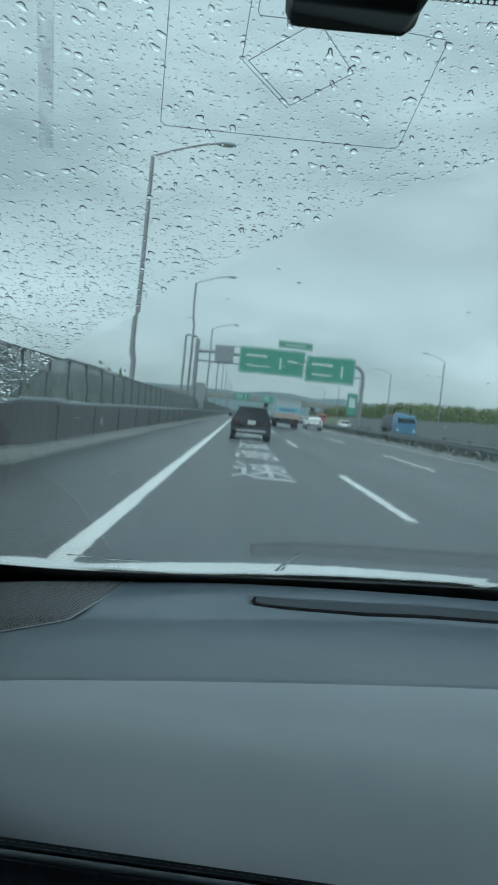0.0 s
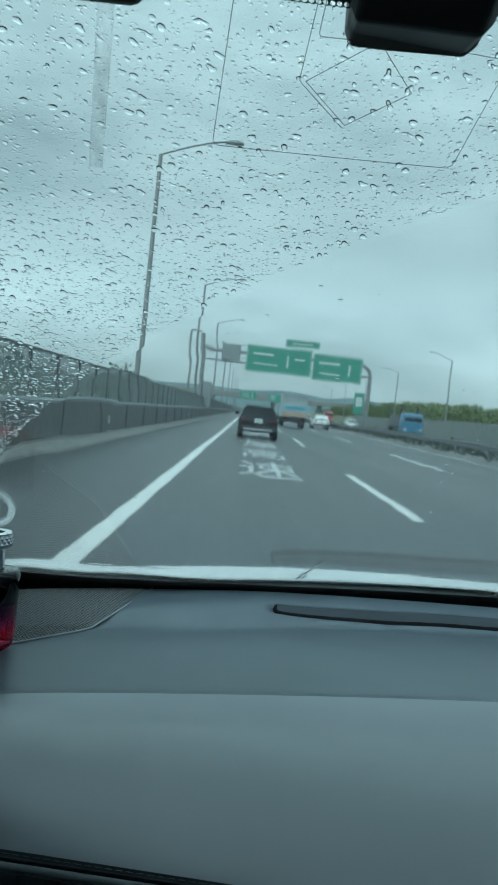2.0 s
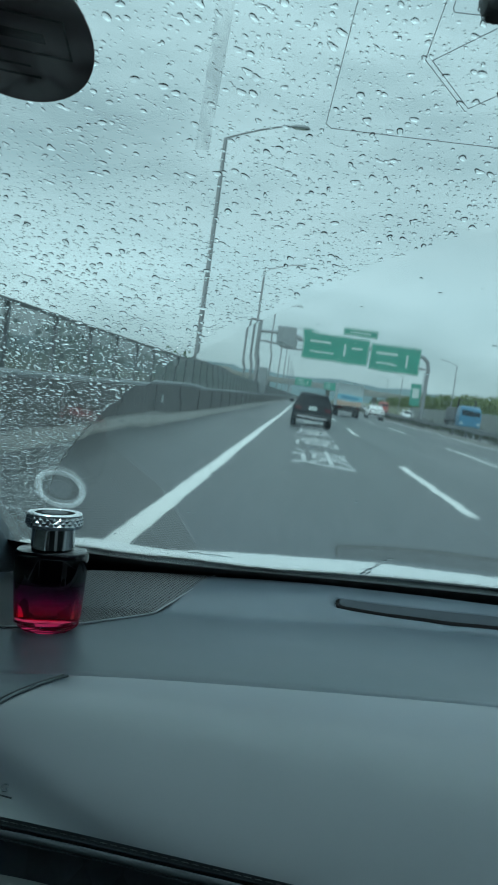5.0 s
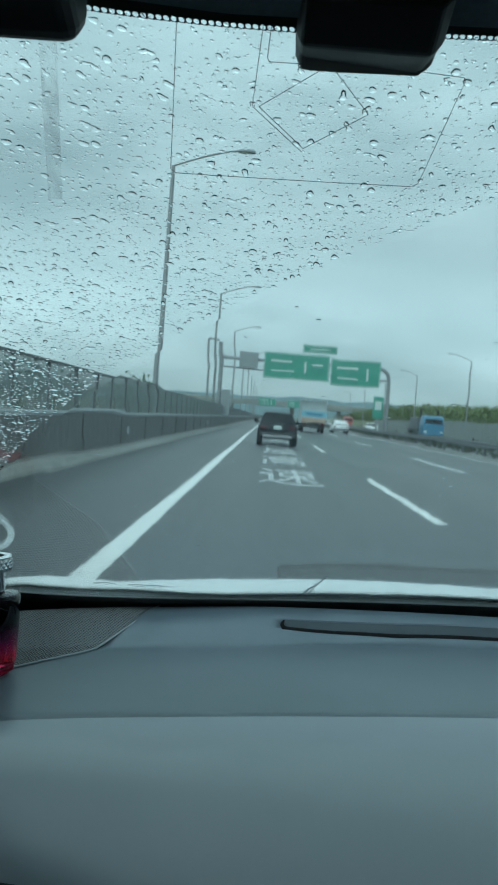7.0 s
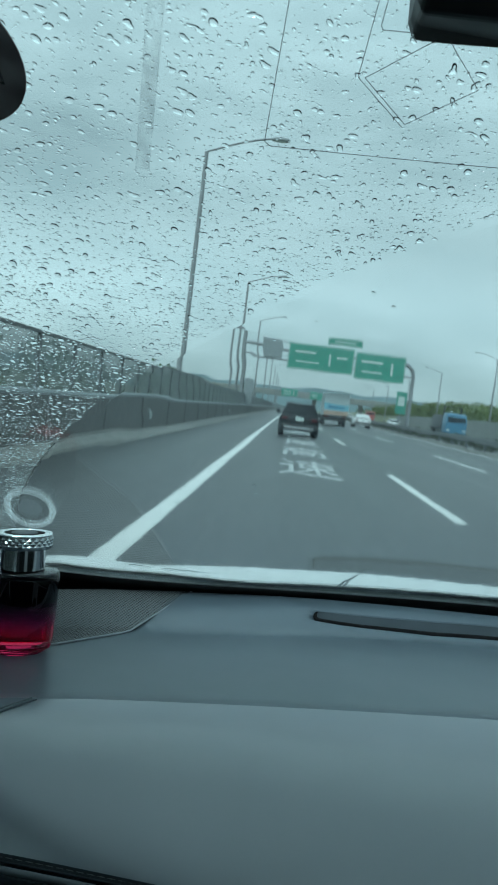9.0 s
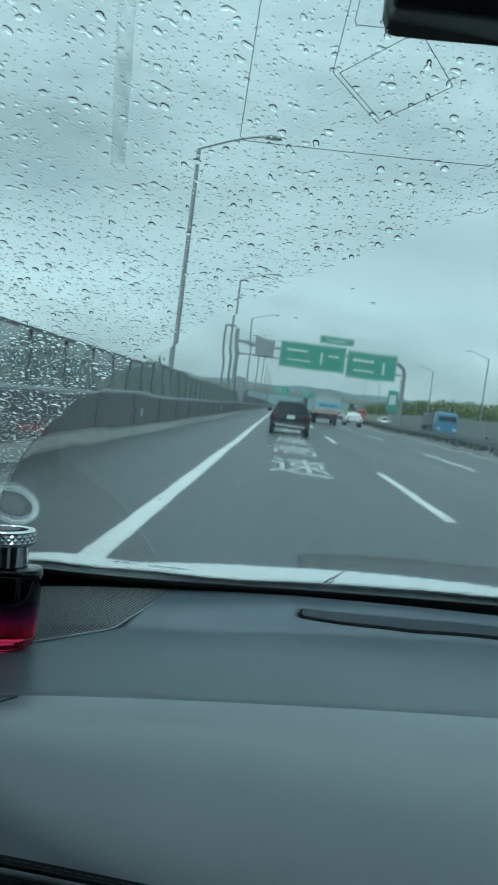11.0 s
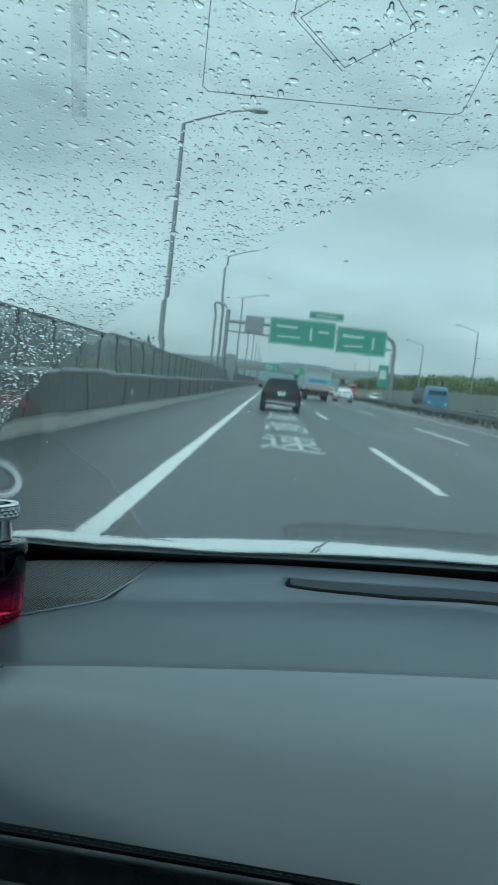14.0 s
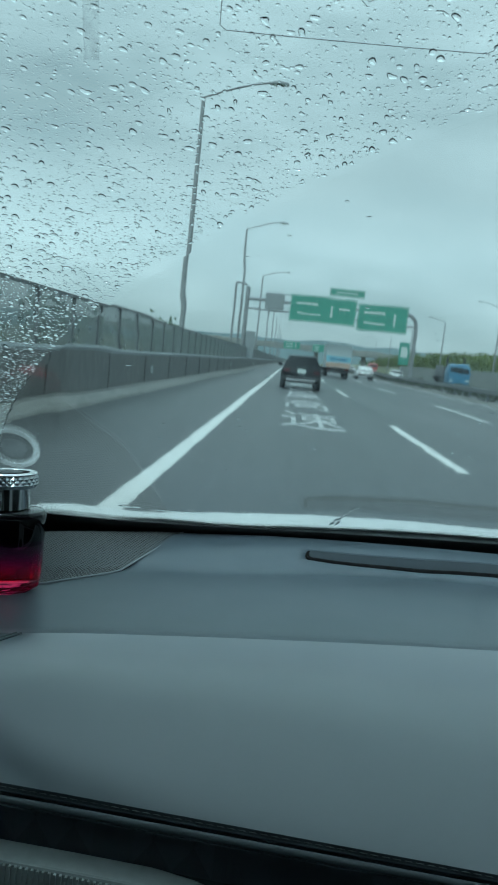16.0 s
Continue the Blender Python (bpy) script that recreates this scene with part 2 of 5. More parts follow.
FOOTGLASS.node_tree.nodes["Principled BSDF"].inputs["Transmission Weight"].default_value = 0.95
RING = mat("brushed_silver_top", (0.88, 0.89, 0.9), 0.25, 0.9, vary=0.05, scale=40, bump=0.02)
INKY = mat("black_lacquer", (0.006, 0.005, 0.008), 0.7, vary=0.2, scale=20, bump=0.0, spec=0.1)


def bottle_coat():
    """Lacquer that fades from black at the shoulder to clear rose at the foot, as the bottle is dyed."""
    m = bpy.data.materials.new("faded_black_to_rose_glass")
    m.use_nodes = True
    n, l = m.node_tree.nodes, m.node_tree.links
    p = n["Principled BSDF"]
    co, sp, mr, rp = n.new("ShaderNodeTexCoord"), n.new("ShaderNodeSeparateXYZ"), n.new("ShaderNodeMapRange"), n.new("ShaderNodeValToRGB")
    l.new(co.outputs["Object"], sp.inputs[0])
    mr.inputs["From Min"].default_value, mr.inputs["From Max"].default_value = 0.0, 0.058
    l.new(sp.outputs["Z"], mr.inputs["Value"])
    e = rp.color_ramp.elements
    e[0].position, e[0].color = 0.06, (1.0, 0.12, 0.34, 1)
    e[1].position, e[1].color = 0.66, (0.006, 0.004, 0.008, 1)
    for place, tint in ((0.20, (1.0, 0.03, 0.09, 1)), (0.31, (0.92, 0.04, 0.26, 1)), (0.42, (0.46, 0.03, 0.26, 1)), (0.53, (0.11, 0.012, 0.09, 1))):
        rp.color_ramp.elements.new(place).color = tint
    l.new(mr.outputs["Result"], rp.inputs["Fac"])
    l.new(rp.outputs["Color"], p.inputs["Base Color"])
    p.inputs["Transmission Weight"].default_value, p.inputs["IOR"].default_value, p.inputs["Roughness"].default_value = 0.95, 1.45, 0.02
    return m


FADED = bottle_coat()


# ---- mesh helpers ----
class Mesh:
    """Gathers vertices and faces for one mesh."""

    def __init__(self):
        self.v, self.f = [], []

    def add(self, verts, faces):
        k = len(self.v)
        self.v += [tuple(p) for p in verts]
        self.f += [tuple(i + k for i in g) for g in faces]
        return self

    def box(self, x0, x1, y0, y1, z0, z1):
        return self.add([(x0, y0, z0), (x1, y0, z0), (x1, y1, z0), (x0, y1, z0), (x0, y0, z1), (x1, y0, z1), (x1, y1, z1), (x0, y1, z1)],
                        [(0, 3, 2, 1), (4, 5, 6, 7), (0, 1, 5, 4), (1, 2, 6, 5), (2, 3, 7, 6), (3, 0, 4, 7)])

    def loft(self, rings, close=True, caps=True):
        n = len(rings[0])
        vs, fs = [p for r in rings for p in r], []
        for i in range(len(rings) - 1):
            for j in range(n if close else n - 1):
                a, b = i * n + j, i * n + (j + 1) % n
                fs.append((a, b, b + n, a + n))
        if caps and close:
            fs += [tuple(range(n))[::-1], tuple(range((len(rings) - 1) * n, len(rings) * n))]
        return self.add(vs, fs)

    def tube(self, path, radius, n=8):
        """A round bar along a path; radius a number or one for each point."""
        pts = [Vector(p) for p in path]
        rr = radius if isinstance(radius, (list, tuple)) else [radius] * len(pts)
        rings, up = [], None
        for i, p in enumerate(pts):
            d = (pts[min(i + 1, len(pts) - 1)] - pts[max(i - 1, 0)]).normalized()
            if up is None:
                up = Vector((0, 0, 1)) if abs(d.z) < 0.9 else Vector((1, 0, 0))
            side = d.cross(up).normalized()
            up = side.cross(d).normalized()
            rings.append([p + rr[i] * (math.cos(2 * math.pi * k / n) * side + math.sin(2 * math.pi * k / n) * up) for k in range(n)])
        return self.loft(rings)

    def lathe(self, profile, n=24, centre=(0, 0, 0), caps=True):
        cx, cy, cz = centre
        return self.loft([[(cx + r * math.cos(2 * math.pi * k / n), cy + r * math.sin(2 * math.pi * k / n), cz + z) for k in range(n)] for r, z in profile], caps=caps)

    def slab(self, grid_top, grid_bottom):
        """Two equal grids of points joined at their rims."""
        r, c = len(grid_top), len(grid_top[0])
        k = r * c
        vs = [p for row in grid_top for p in row] + [p for row in grid_bottom for p in row]
        fs = []
        for i in range(r - 1):
            for j in range(c - 1):
                a = i * c + j
                fs += [(a, a + 1, a + c + 1, a + c), (k + a, k + a + c, k + a + c + 1, k + a + 1)]
        for i in range(r - 1):
            for a, b in ((i * c, (i + 1) * c), ((i + 1) * c + c - 1, i * c + c - 1)):
                fs.append((a, b, b + k, a + k))
        for j in range(c - 1):
            for a, b in ((j + 1, j), ((r - 1) * c + j, (r - 1) * c + j + 1)):
                fs.append((a, b, b + k, a + k))
        return self.add(vs, fs)

    def data(self, name, material, smooth=False, bevel=0.0, segs=2, crease=0.7):
        me = bpy.data.meshes.new(name)
        me.from_pydata(self.v, [], self.f)
        bm = bmesh.new()
        bm.from_mesh(me)
        bmesh.ops.recalc_face_normals(bm, faces=bm.faces)
        if bevel:
            sharp = [e for e in bm.edges if len(e.link_faces) == 2 and e.calc_face_angle() > 0.5]
            bmesh.ops.bevel(bm, geom=sharp, offset=bevel, segments=segs, profile=0.5, affect="EDGES", clamp_overlap=True)
        for f in bm.faces:
            f.smooth = bool(smooth)
        if smooth:
            for e in bm.edges:
                if len(e.link_faces) == 2 and e.calc_face_angle() > crease:
                    e.smooth = False
        bm.to_mesh(me)
        bm.free()
        me.materials.append(material)
        return me


def thing(name, label, category, at=(0, 0, 0), group="", kind=""):
    ob = new(name)
    ob.location = at
    ob.empty_display_size = 0.1
    return tagged(ob, label, category, group, kind)


def part(name, mesh, parent, label="", material=None, smooth=False, bevel=0.0, segs=2):
    """One mesh under a thing or a part, in its parent's coordinates."""
    ob = new(name, mesh.data(name, material, smooth, bevel, segs) if isinstance(mesh, Mesh) else mesh)
    ob.parent = parent
    return tagged(ob, label)


def solid(name, mesh, material, label="", category="", kind="", smooth=False, bevel=0.0, group=""):
    """A thing or piece of the setting that is one mesh."""
    return tagged(new(name, mesh.data(name, material, smooth, bevel)), label, category, group, kind)


def smooth_step(a, b, v):
    v = min(1, max(0, (v - a) / (b - a)))
    return v * v * (3 - 2 * v)


def rbox(x0, x1, y0, y1, z0, z1):
    return Mesh().box(x0, x1, y0, y1, z0, z1)


def letters(body, size, material, name, depth=0.002):
    """A word as a mesh, centred on its origin, in the plane z = 0."""
    cu = bpy.data.curves.new(name, "FONT")
    cu.body, cu.size, cu.align_x, cu.align_y, cu.extrude = body, size, "CENTER", "CENTER", depth
    tmp = new(name, cu)
    me = bpy.data.meshes.new_from_object(tmp.evaluated_get(bpy.context.evaluated_depsgraph_get()))
    bpy.data.objects.remove(tmp)
    bpy.data.curves.remove(cu)
    me.materials.clear()
    me.materials.append(material)
    return me


# ---- road and setting ----
NEAR_Y, FAR_Y = -40.0, 900.0
LANE_LEFT, LANE_MID, LANE_RIGHT, EDGE_RIGHT = -1.17, 2.36, 6.0, 9.65

solid("ground", rbox(-3000, 3000, -400, 4500, -0.6, -0.08), GROUND, "wet rough grassland stretching to the horizon", "ground", "structure")
solid("road", rbox(-3.6, 10.1, NEAR_Y, FAR_Y, -0.3, 0.0), ASPHALT, "wet dark grey motorway asphalt carriageway", "road", "structure")
solid("road_opposite", rbox(11.1, 27.0, NEAR_Y, FAR_Y, -0.3, 0.0), ASPHALT, "wet grey asphalt of the opposite carriageway", "road", "structure")


def stripe(x, y0, y1, width, material=PAINT, name="road_line"):
    return solid(name, rbox(x - width / 2, x + width / 2, y0, y1, 0.0005, 0.005), material, "painted white line on wet asphalt", "road marking", "structure")


stripe(LANE_LEFT, NEAR_Y, FAR_Y, 0.19)
stripe(EDGE_RIGHT, NEAR_Y, FAR_Y, 0.17)
stripe(11.6, NEAR_Y, FAR_Y, 0.17)
stripe(26.4, NEAR_Y, FAR_Y, 0.17)
for k in range(-1, 16):
    y0 = 8.6 + 20 * k
    stripe(LANE_MID, y0 + 1.1, y0 + 8, 0.16, name="lane_dash")
    stripe(LANE_RIGHT, y0 + 14, y0 + 22, 0.16, name="lane_dash")
    stripe(15.3, y0 + 5, y0 + 13, 0.15, name="lane_dash")
    stripe(18.9, y0 + 5, y0 + 13, 0.15, name="lane_dash")

# the words on the lane, read away from the driver, and a turn arrow beyond
for k, sign in enumerate("速高屋古名"):
    me = letters(sign, 1.0, LETTERPAINT, "road_lettering", 0.002)
    xs = [v.co.x for v in me.vertices]
    ys = [v.co.y for v in me.vertices]
    cx0, cy0 = (min(xs) + max(xs)) / 2, (min(ys) + max(ys)) / 2
    sx, sy = 1.25 / (max(xs) - min(xs)), 4.1 / (max(ys) - min(ys))
    for v in me.vertices:
        v.co = ((v.co.x - cx0) * sx, (v.co.y - cy0) * sy, v.co.z)
    ob = new("road_lettering", me)
    ob.location = (0.56, 15.8 + 5.7 * k, 0.004)
    tagged(ob, "white painted character of a place name on the lane", "road marking", "characters painted on the lane", "structure")
arrow = Mesh()
arrow.add([(x, y, z) for z in (0.0005, 0.005) for x, y in ((0.05, 54.5), (0.75, 52.0), (0.62, 52.9), (1.25, 50.2), (1.0, 50.0), (0.42, 52.6), (0.35, 51.6))],
          [(0, 1, 2, 3, 4, 5, 6)[::-1], (7, 8, 9, 10, 11, 12, 13)] + [(i, (i + 1) % 7, 7 + (i + 1) % 7, 7 + i) for i in range(7)])
solid("lane_arrow", arrow, PAINT, "white painted arrow bending left on the lane", "road marking", "structure")

# left plinth, dark wall with a rail, and the screen over it
plinth = Mesh()
plinth.loft([[(-3.98, y, 0.0), (-3.50, y, 0.0), (-3.52, y, 0.05), (-3.68, y, 0.17), (-3.98, y, 0.19)] for y in (NEAR_Y, FAR_Y)])
solid("barrier_plinth", plinth, CONCRETE, "stained pale concrete plinth along the hard shoulder", "barrier", "structure")
wall_left = thing("wall_left", "dark weathered noise wall with a grey rail on a concrete plinth", "noise wall", (-3.9, 0, 0.19), kind="structure")
panel_mesh = Mesh().box(-0.05, 0.05, 0.004, 3.996, 0, 0.73).data("wall_panel", WALL, bevel=0.01)
for k in range(60):
    p = part("wall_panel", panel_mesh, wall_left)
    p.location = (0, -20 + 4 * k, 0)
part("wall_run", Mesh().box(-0.05, 0.05, 220, FAR_Y, 0, 0.73), wall_left, material=WALL)
part("top_rail", Mesh().tube([(0, NEAR_Y, 0.77), (0, FAR_Y, 0.77)], 0.06, 10), wall_left, "pale galvanised round rail", material=STEEL, smooth=True)
for k in range(40):
    p = part("joint_cover", rbox(0.045, 0.075, -20 + 4 * k - 0.04, -20 + 4 * k + 0.04, 0.0, 0.71) if k == 0 else joint_mesh, wall_left, material=WALL)
    if k == 0:
        joint_mesh = p.data
    p.location = (0, 4 * k, 0)
fence = thing("screen_fence", "tall grey acrylic screen between dark steel posts on the wall", "noise screen", (-4.12, 0, 0.0), kind="structure")
post_mesh = rbox(-0.04, 0.04, -0.035, 0.035, 0.0, 1.95).data("post", POST, bevel=0.008)
pane_mesh = rbox(-0.012, 0.012, 0.06, 1.94, 0.92, 1.90).data("pane", SCREEN)
for k in range(100):
    p = part("post", post_mesh, fence)
    p.location = (0, -14 + 2 * k, 0)
    p = part("pane", pane_mesh, fence)
    p.location = (0, -14 + 2 * k, 0)
part("far_pane", rbox(-0.012, 0.012, 186, 700, 0.92, 1.90), fence, material=SCREEN)
part("cap_rail", rbox(-0.035, 0.035, -14, 700, 1.90, 1.95), fence, material=POST)

marker_base = rbox(0.0, 0.02, -0.11, 0.11, 0.0, 0.2)
marker = solid("wall_marker", marker_base, WHITE, "small white square plate on the dark wall", "marker plate", bevel=0.004, group="plates on the wall")
marker.location = (-3.85, 21.0, 0.42)
for y in (49.0, 77.0):
    copy_thing(marker, pose(-3.85, y, 0.42))

# a dark wooded bank behind the left screen
rng = random.Random(4)


def clumps(name, spots, material, size, label, category, leaves=26):
    """Many small leaf blades gathered in uneven clumps, as one mass."""
    m = Mesh()
    for cx, cy, cz, s in spots:
        for _ in range(leaves):
            d = Vector((rng.gauss(0, 1), rng.gauss(0, 1), rng.gauss(0, 0.8)))
            p = Vector((cx, cy, cz)) + d.normalized() * s * (0.35 + 0.65 * rng.random() ** 0.5)
            a = Vector((rng.gauss(0, 1), rng.gauss(0, 1), rng.gauss(0, 1))).normalized() * size * (0.6 + 0.8 * rng.random())
            b = a.cross(Vector((rng.gauss(0, 1), rng.gauss(0, 1), rng.gauss(0, 1)))).normalized() * size * (0.4 + 0.5 * rng.random())
            m.add([p - a, p - b, p + a, p + b], [(0, 1, 2, 3)])
    return solid(name, m, material, label, category, "stuff")


bank_left = Mesh()
bank_left.loft([[(-5.6, y, -0.1), (-9.5, y, 1.0 + 0.3 * math.sin(y * 0.05)), (-16, y, 1.5), (-60, y, 1.0), (-60, y, -0.3)] for y in range(-40, 700, 20)])
solid("bank_left", bank_left, BANK, "grassy bank behind the noise wall", "bank", "structure", smooth=True)
spots = [(-7.5 - 5 * rng.random(), y + 3 * rng.random(), 0.9 + 1.0 * rng.random(), 0.9 + 0.5 * rng.random()) for y in range(2, 260, 2)]
clumps("roadside_bushes", spots, BUSH, 0.16, "dull green bushes behind the noise screen", "bushes", 70)

# median: guard barrier with a low hedge
median = Mesh()
median.loft([[(10.1, y, -0.1), (11.1, y, -0.1), (11.0, y, 0.12), (10.2, y, 0.12)] for y in (NEAR_Y, FAR_Y)])
solid("median_kerb", median, CONCRETE, "low concrete median strip", "median", "structure")
guard = thing("guard_rail", "weathered steel guard rail along the median", "guard rail", (10.35, 0, 0.12), kind="structure")
beam = Mesh()
beam.loft([[(0.0, y, 0.42), (-0.06, y, 0.47), (-0.02, y, 0.55), (-0.06, y, 0.63), (0.0, y, 0.70), (0.03, y, 0.56)] for y in (NEAR_Y, 600)])
part("beam", beam, guard, material=POST)
gp = rbox(0.03, 0.14, -0.06, 0.06, 0.0, 0.72).data("post", POST)
for k in range(75):
    part("post", gp, guard).location = (0, -20 + 4 * k, 0)
spots = [(10.7 + 0.12 * rng.random(), y * 0.8 + 0.5 * rng.random(), 0.42 + 0.12 * rng.random(), 0.38) for y in range(-10, 330)]
clumps("median_hedge", spots, HEDGE, 0.10, "low dull green hedge in the median", "hedge", 46)

# right side: wall, grass slope and a green wooded hill
slope = Mesh()
slope.loft([[(27.0, y, -0.1), (29, y, 0.2), (36, y, 2.6 + 0.5 * math.sin(y * 0.021)), (48, y, 3.4), (120, y, 3.0), (120, y, -0.4)] for y in range(-20, 900, 20)])
solid("bank_right", slope, BANK, "pale grass slope beyond the opposite carriageway", "bank", "structure", smooth=True)
rw = thing("retaining_wall", "long weathered grey wall beyond the opposite carriageway", "wall", (28.2, 0, 0), kind="structure")
rw_mesh = rbox(-0.15, 0.15, 0.02, 5.98, -0.1, 2.6).data("wall_panel", PALE_WALL, bevel=0.02)
for k in range(20):
    part("wall_panel", rw_mesh, rw).location = (0, 78 + 6 * k, 0)
spots = []
for k in range(330):
    y = 120 + 260 * rng.random()
    u = rng.random()
    spots.append((34 + 26 * u, y, 2.8 + 4.2 * math.sin(math.pi * min(1, (y - 115) / 230)) * (0.5 + 0.5 * u) + 0.7 * rng.random(), 1.6 + 0.9 * rng.random()))
clumps("hill_trees", spots, LEAF, 0.30, "bright green low trees on the hill", "trees", 110)

hills = Mesh()
ridge = []
for k in range(61):
    x = -1500 + 50 * k
    ridge.append((x, 1500 + 40 * math.sin(k), 40 + 16 * noise.noise((k * 0.23, 3.1, 0)) + 7 * noise.noise((k * 0.9, 7.7, 0))))
hills.loft([[(x, y - 120, -1), (x, y, max(3, z)), (x, y + 120, -1)] for x, y, z in ridge])
solid("distant_hills", hills, HAZYHILL, "low hills on the horizon, haze put into their colour", "hills", "structure", smooth=True)

# far overpass
bridge = thing("overpass_bridge", "pale concrete overpass crossing far ahead", "bridge", (0, 330, 0))
part("deck", rbox(-90, 110, -5, 5, 6.0, 7.3), bridge, material=PALE_WALL, bevel=0.05)
part("parapet", rbox(-90, 110, -5.2, -4.9, 7.3, 8.3), bridge, material=CONCRETE)
pier = rbox(-0.9, 0.9, -1.5, 1.5, -0.1, 6.0).data("pier", CONCRETE, bevel=0.1)
for x in (-16, 10.6, 31, 60):
    part("pier", pier, bridge).location = (x, 0, 0)

# street lamps
def street_lamp(height, arm, toward):
    """A tapered pole with a bent arm and a flat lamp head; arm in metres, toward +1 for the +x side."""
    th = thing("street_lamp", "tall grey steel lamp pole with one curved arm", "street lamp", group="lamps along the motorway")
    part("pole", Mesh().tube([(0, 0, 0), (0, 0, 0.4), (0, 0, 0.42), (0, 0, height)], [0.16, 0.16, 0.13, 0.09], 12), th, material=POLE, smooth=True)
    pts = [(toward * arm * u, 0, height + 0.95 * math.sin(u * 1.35)) for u in (0, 0.1, 0.25, 0.45, 0.7, 0.9)]
    part("arm", Mesh().tube([(0, 0, height - 0.25)] + pts, 0.045, 8), th, material=POLE, smooth=True)
    ex, ez = pts[-1][0], pts[-1][2]
    head = Mesh()
    head.loft([[(ex + toward * u, w, ez + h - 0.03) for w, h in ((-b, 0), (-b * 0.7, 0.10 * b / 0.16), (b * 0.7, 0.10 * b / 0.16), (b, 0), (b * 0.8, -0.05), (-b * 0.8, -0.05))]
               for u, b in ((-0.05, 0.06), (0.1, 0.13), (0.4, 0.16), (0.7, 0.12), (0.78, 0.05))])
    hd = part("lamp_head", head, th, material=GREYBOX, smooth=True)
    part("lens", rbox(ex + toward * 0.34 - 0.22, ex + toward * 0.34 + 0.22, -0.09, 0.09, ez - 0.11, ez - 0.075), hd, material=WHITE)
    part("base_plate", rbox(-0.25, 0.25, -0.25, 0.25, 0.0, 0.03), th, material=POLE)
    part("access_door", rbox(-0.05, 0.05, -0.145, -0.135, 0.6, 1.1), th, material=GREYBOX)
    return th


lamp = street_lamp(12.4, 3.3, 1)
lamp.location = (-5.2, 35, 0)
for y in (71, 107, 143, 179, 215, 251, 287, 323):
    copy_thing(lamp, pose(-5.2, y, 0))
lamp_r = street_lamp(11.5, 3.0, -1)
lamp_r.location = (29.4, 112, 0.2)
for y in (152, 192, 232, 272):
    copy_thing(lamp_r, pose(29.4, y, 0.2))

# gantry with green signs
gantry = thing("sign_gantry", "grey steel gantry carrying large green direction signs", "sign gantry", (0.2, 69, 0))
gx0, gx1 = -4.75, 10.62
part("post", Mesh().tube([(gx1, 0, 0), (gx1, 0, 5.3), (gx1 - 0.15, 0, 5.9), (gx1 - 0.6, 0, 6.3), (gx1 - 1.2, 0, 6.35)], 0.17, 12), gantry, material=POLE, smooth=True)
part("post", Mesh().tube([(gx0, 0, 0), (gx0, 0, 7.4)], 0.19, 12), gantry, material=POLE, smooth=True)
part("beam", Mesh().tube([(gx0, 0, 6.35), (gx1 - 1.2, 0, 6.35)], 0.14, 12), gantry, material=POLE, smooth=True)
part("beam", Mesh().tube([(gx0, 0.0, 5.5), (gx1 - 0.1, 0.0, 5.3)], 0.08, 10), gantry, material=POLE, smooth=True)


def sign_panel(x0, x1, z0, z1, rows, gantry=gantry):
    """A green board with a white border and plain white bars for its unreadable writing."""
    sp = part("sign_panel", rbox(x0, x1, -0.36, -0.30, z0, z1), gantry, "green sign with white bars and border", SIGN, bevel=0.01)
    b = 0.06
    for bx0, bx1, bz0, bz1 in ((x0 + b, x1 - b, z1 - 2 * b, z1 - b), (x0 + b, x1 - b, z0 + b, z0 + 2 * b), (x0 + b, x0 + 1.6 * b, z0 + 2 * b, z1 - 2 * b), (x1 - 1.6 * b, x1 - b, z0 + 2 * b, z1 - 2 * b)):
        part("border", rbox(bx0, bx1, -0.372, -0.362, bz0, bz1), sp, material=WHITE)
    for u0, u1, w0, w1 in rows:
        part("bar", rbox(x0 + u0 * (x1 - x0), x0 + u1 * (x1 - x0), -0.374, -0.362, z0 + w0 * (z1 - z0), z0 + w1 * (z1 - z0)), sp, material=WHITE)
    return sp


sign_panel(-0.85, 5.1, 4.75, 7.15, ((0.10, 0.42, 0.64, 0.72), (0.12, 0.48, 0.28, 0.33), (0.62, 0.65, 0.25, 0.7), (0.74, 0.9, 0.56, 0.63)))
sign_panel(5.25, 9.75, 4.55, 6.95, ((0.12, 0.55, 0.62, 0.71), (0.14, 0.55, 0.26, 0.32), (0.72, 0.76, 0.25, 0.7)))
sign_panel(2.6, 5.7, 7.3, 8.0, ((0.2, 0.8, 0.42, 0.56),))
part("control_box", rbox(-3.1, -1.4, -0.35, 0.1, 5.6, 7.0), gantry, "grey lamp sign box", GREYBOX, bevel=0.03)
part("cabinet", rbox(-4.5, -3.7, -0.4, 0.4, 1.0, 3.4), gantry, "grey control cabinet", GREYBOX, bevel=0.03)
part("camera_mast", Mesh().tube([(-5.9, 0.4, 0), (-5.9, 0.4, 7.6), (-5.8, 0.4, 7.7), (-4.9, 0.4, 7.6)], 0.10, 8), gantry, material=POLE)

# a second gantry further on, where the lanes part
far_gantry = thing("sign_gantry", "grey steel gantry with two small green signs far ahead", "sign gantry", (0, 255, 0))
part("post", Mesh().tube([(13.4, 0, 0), (13.4, 0, 5.6), (13.2, 0, 6.2), (12.6, 0, 6.5)], 0.17, 10), far_gantry, material=POLE, smooth=True)
part("post", Mesh().tube([(-5.0, 0, 0), (-5.0, 0, 6.9)], 0.18, 10), far_gantry, material=POLE, smooth=True)
part("beam", Mesh().tube([(-5.0, 0, 6.5), (12.6, 0, 6.5)], 0.14, 10), far_gantry, material=POLE, smooth=True)
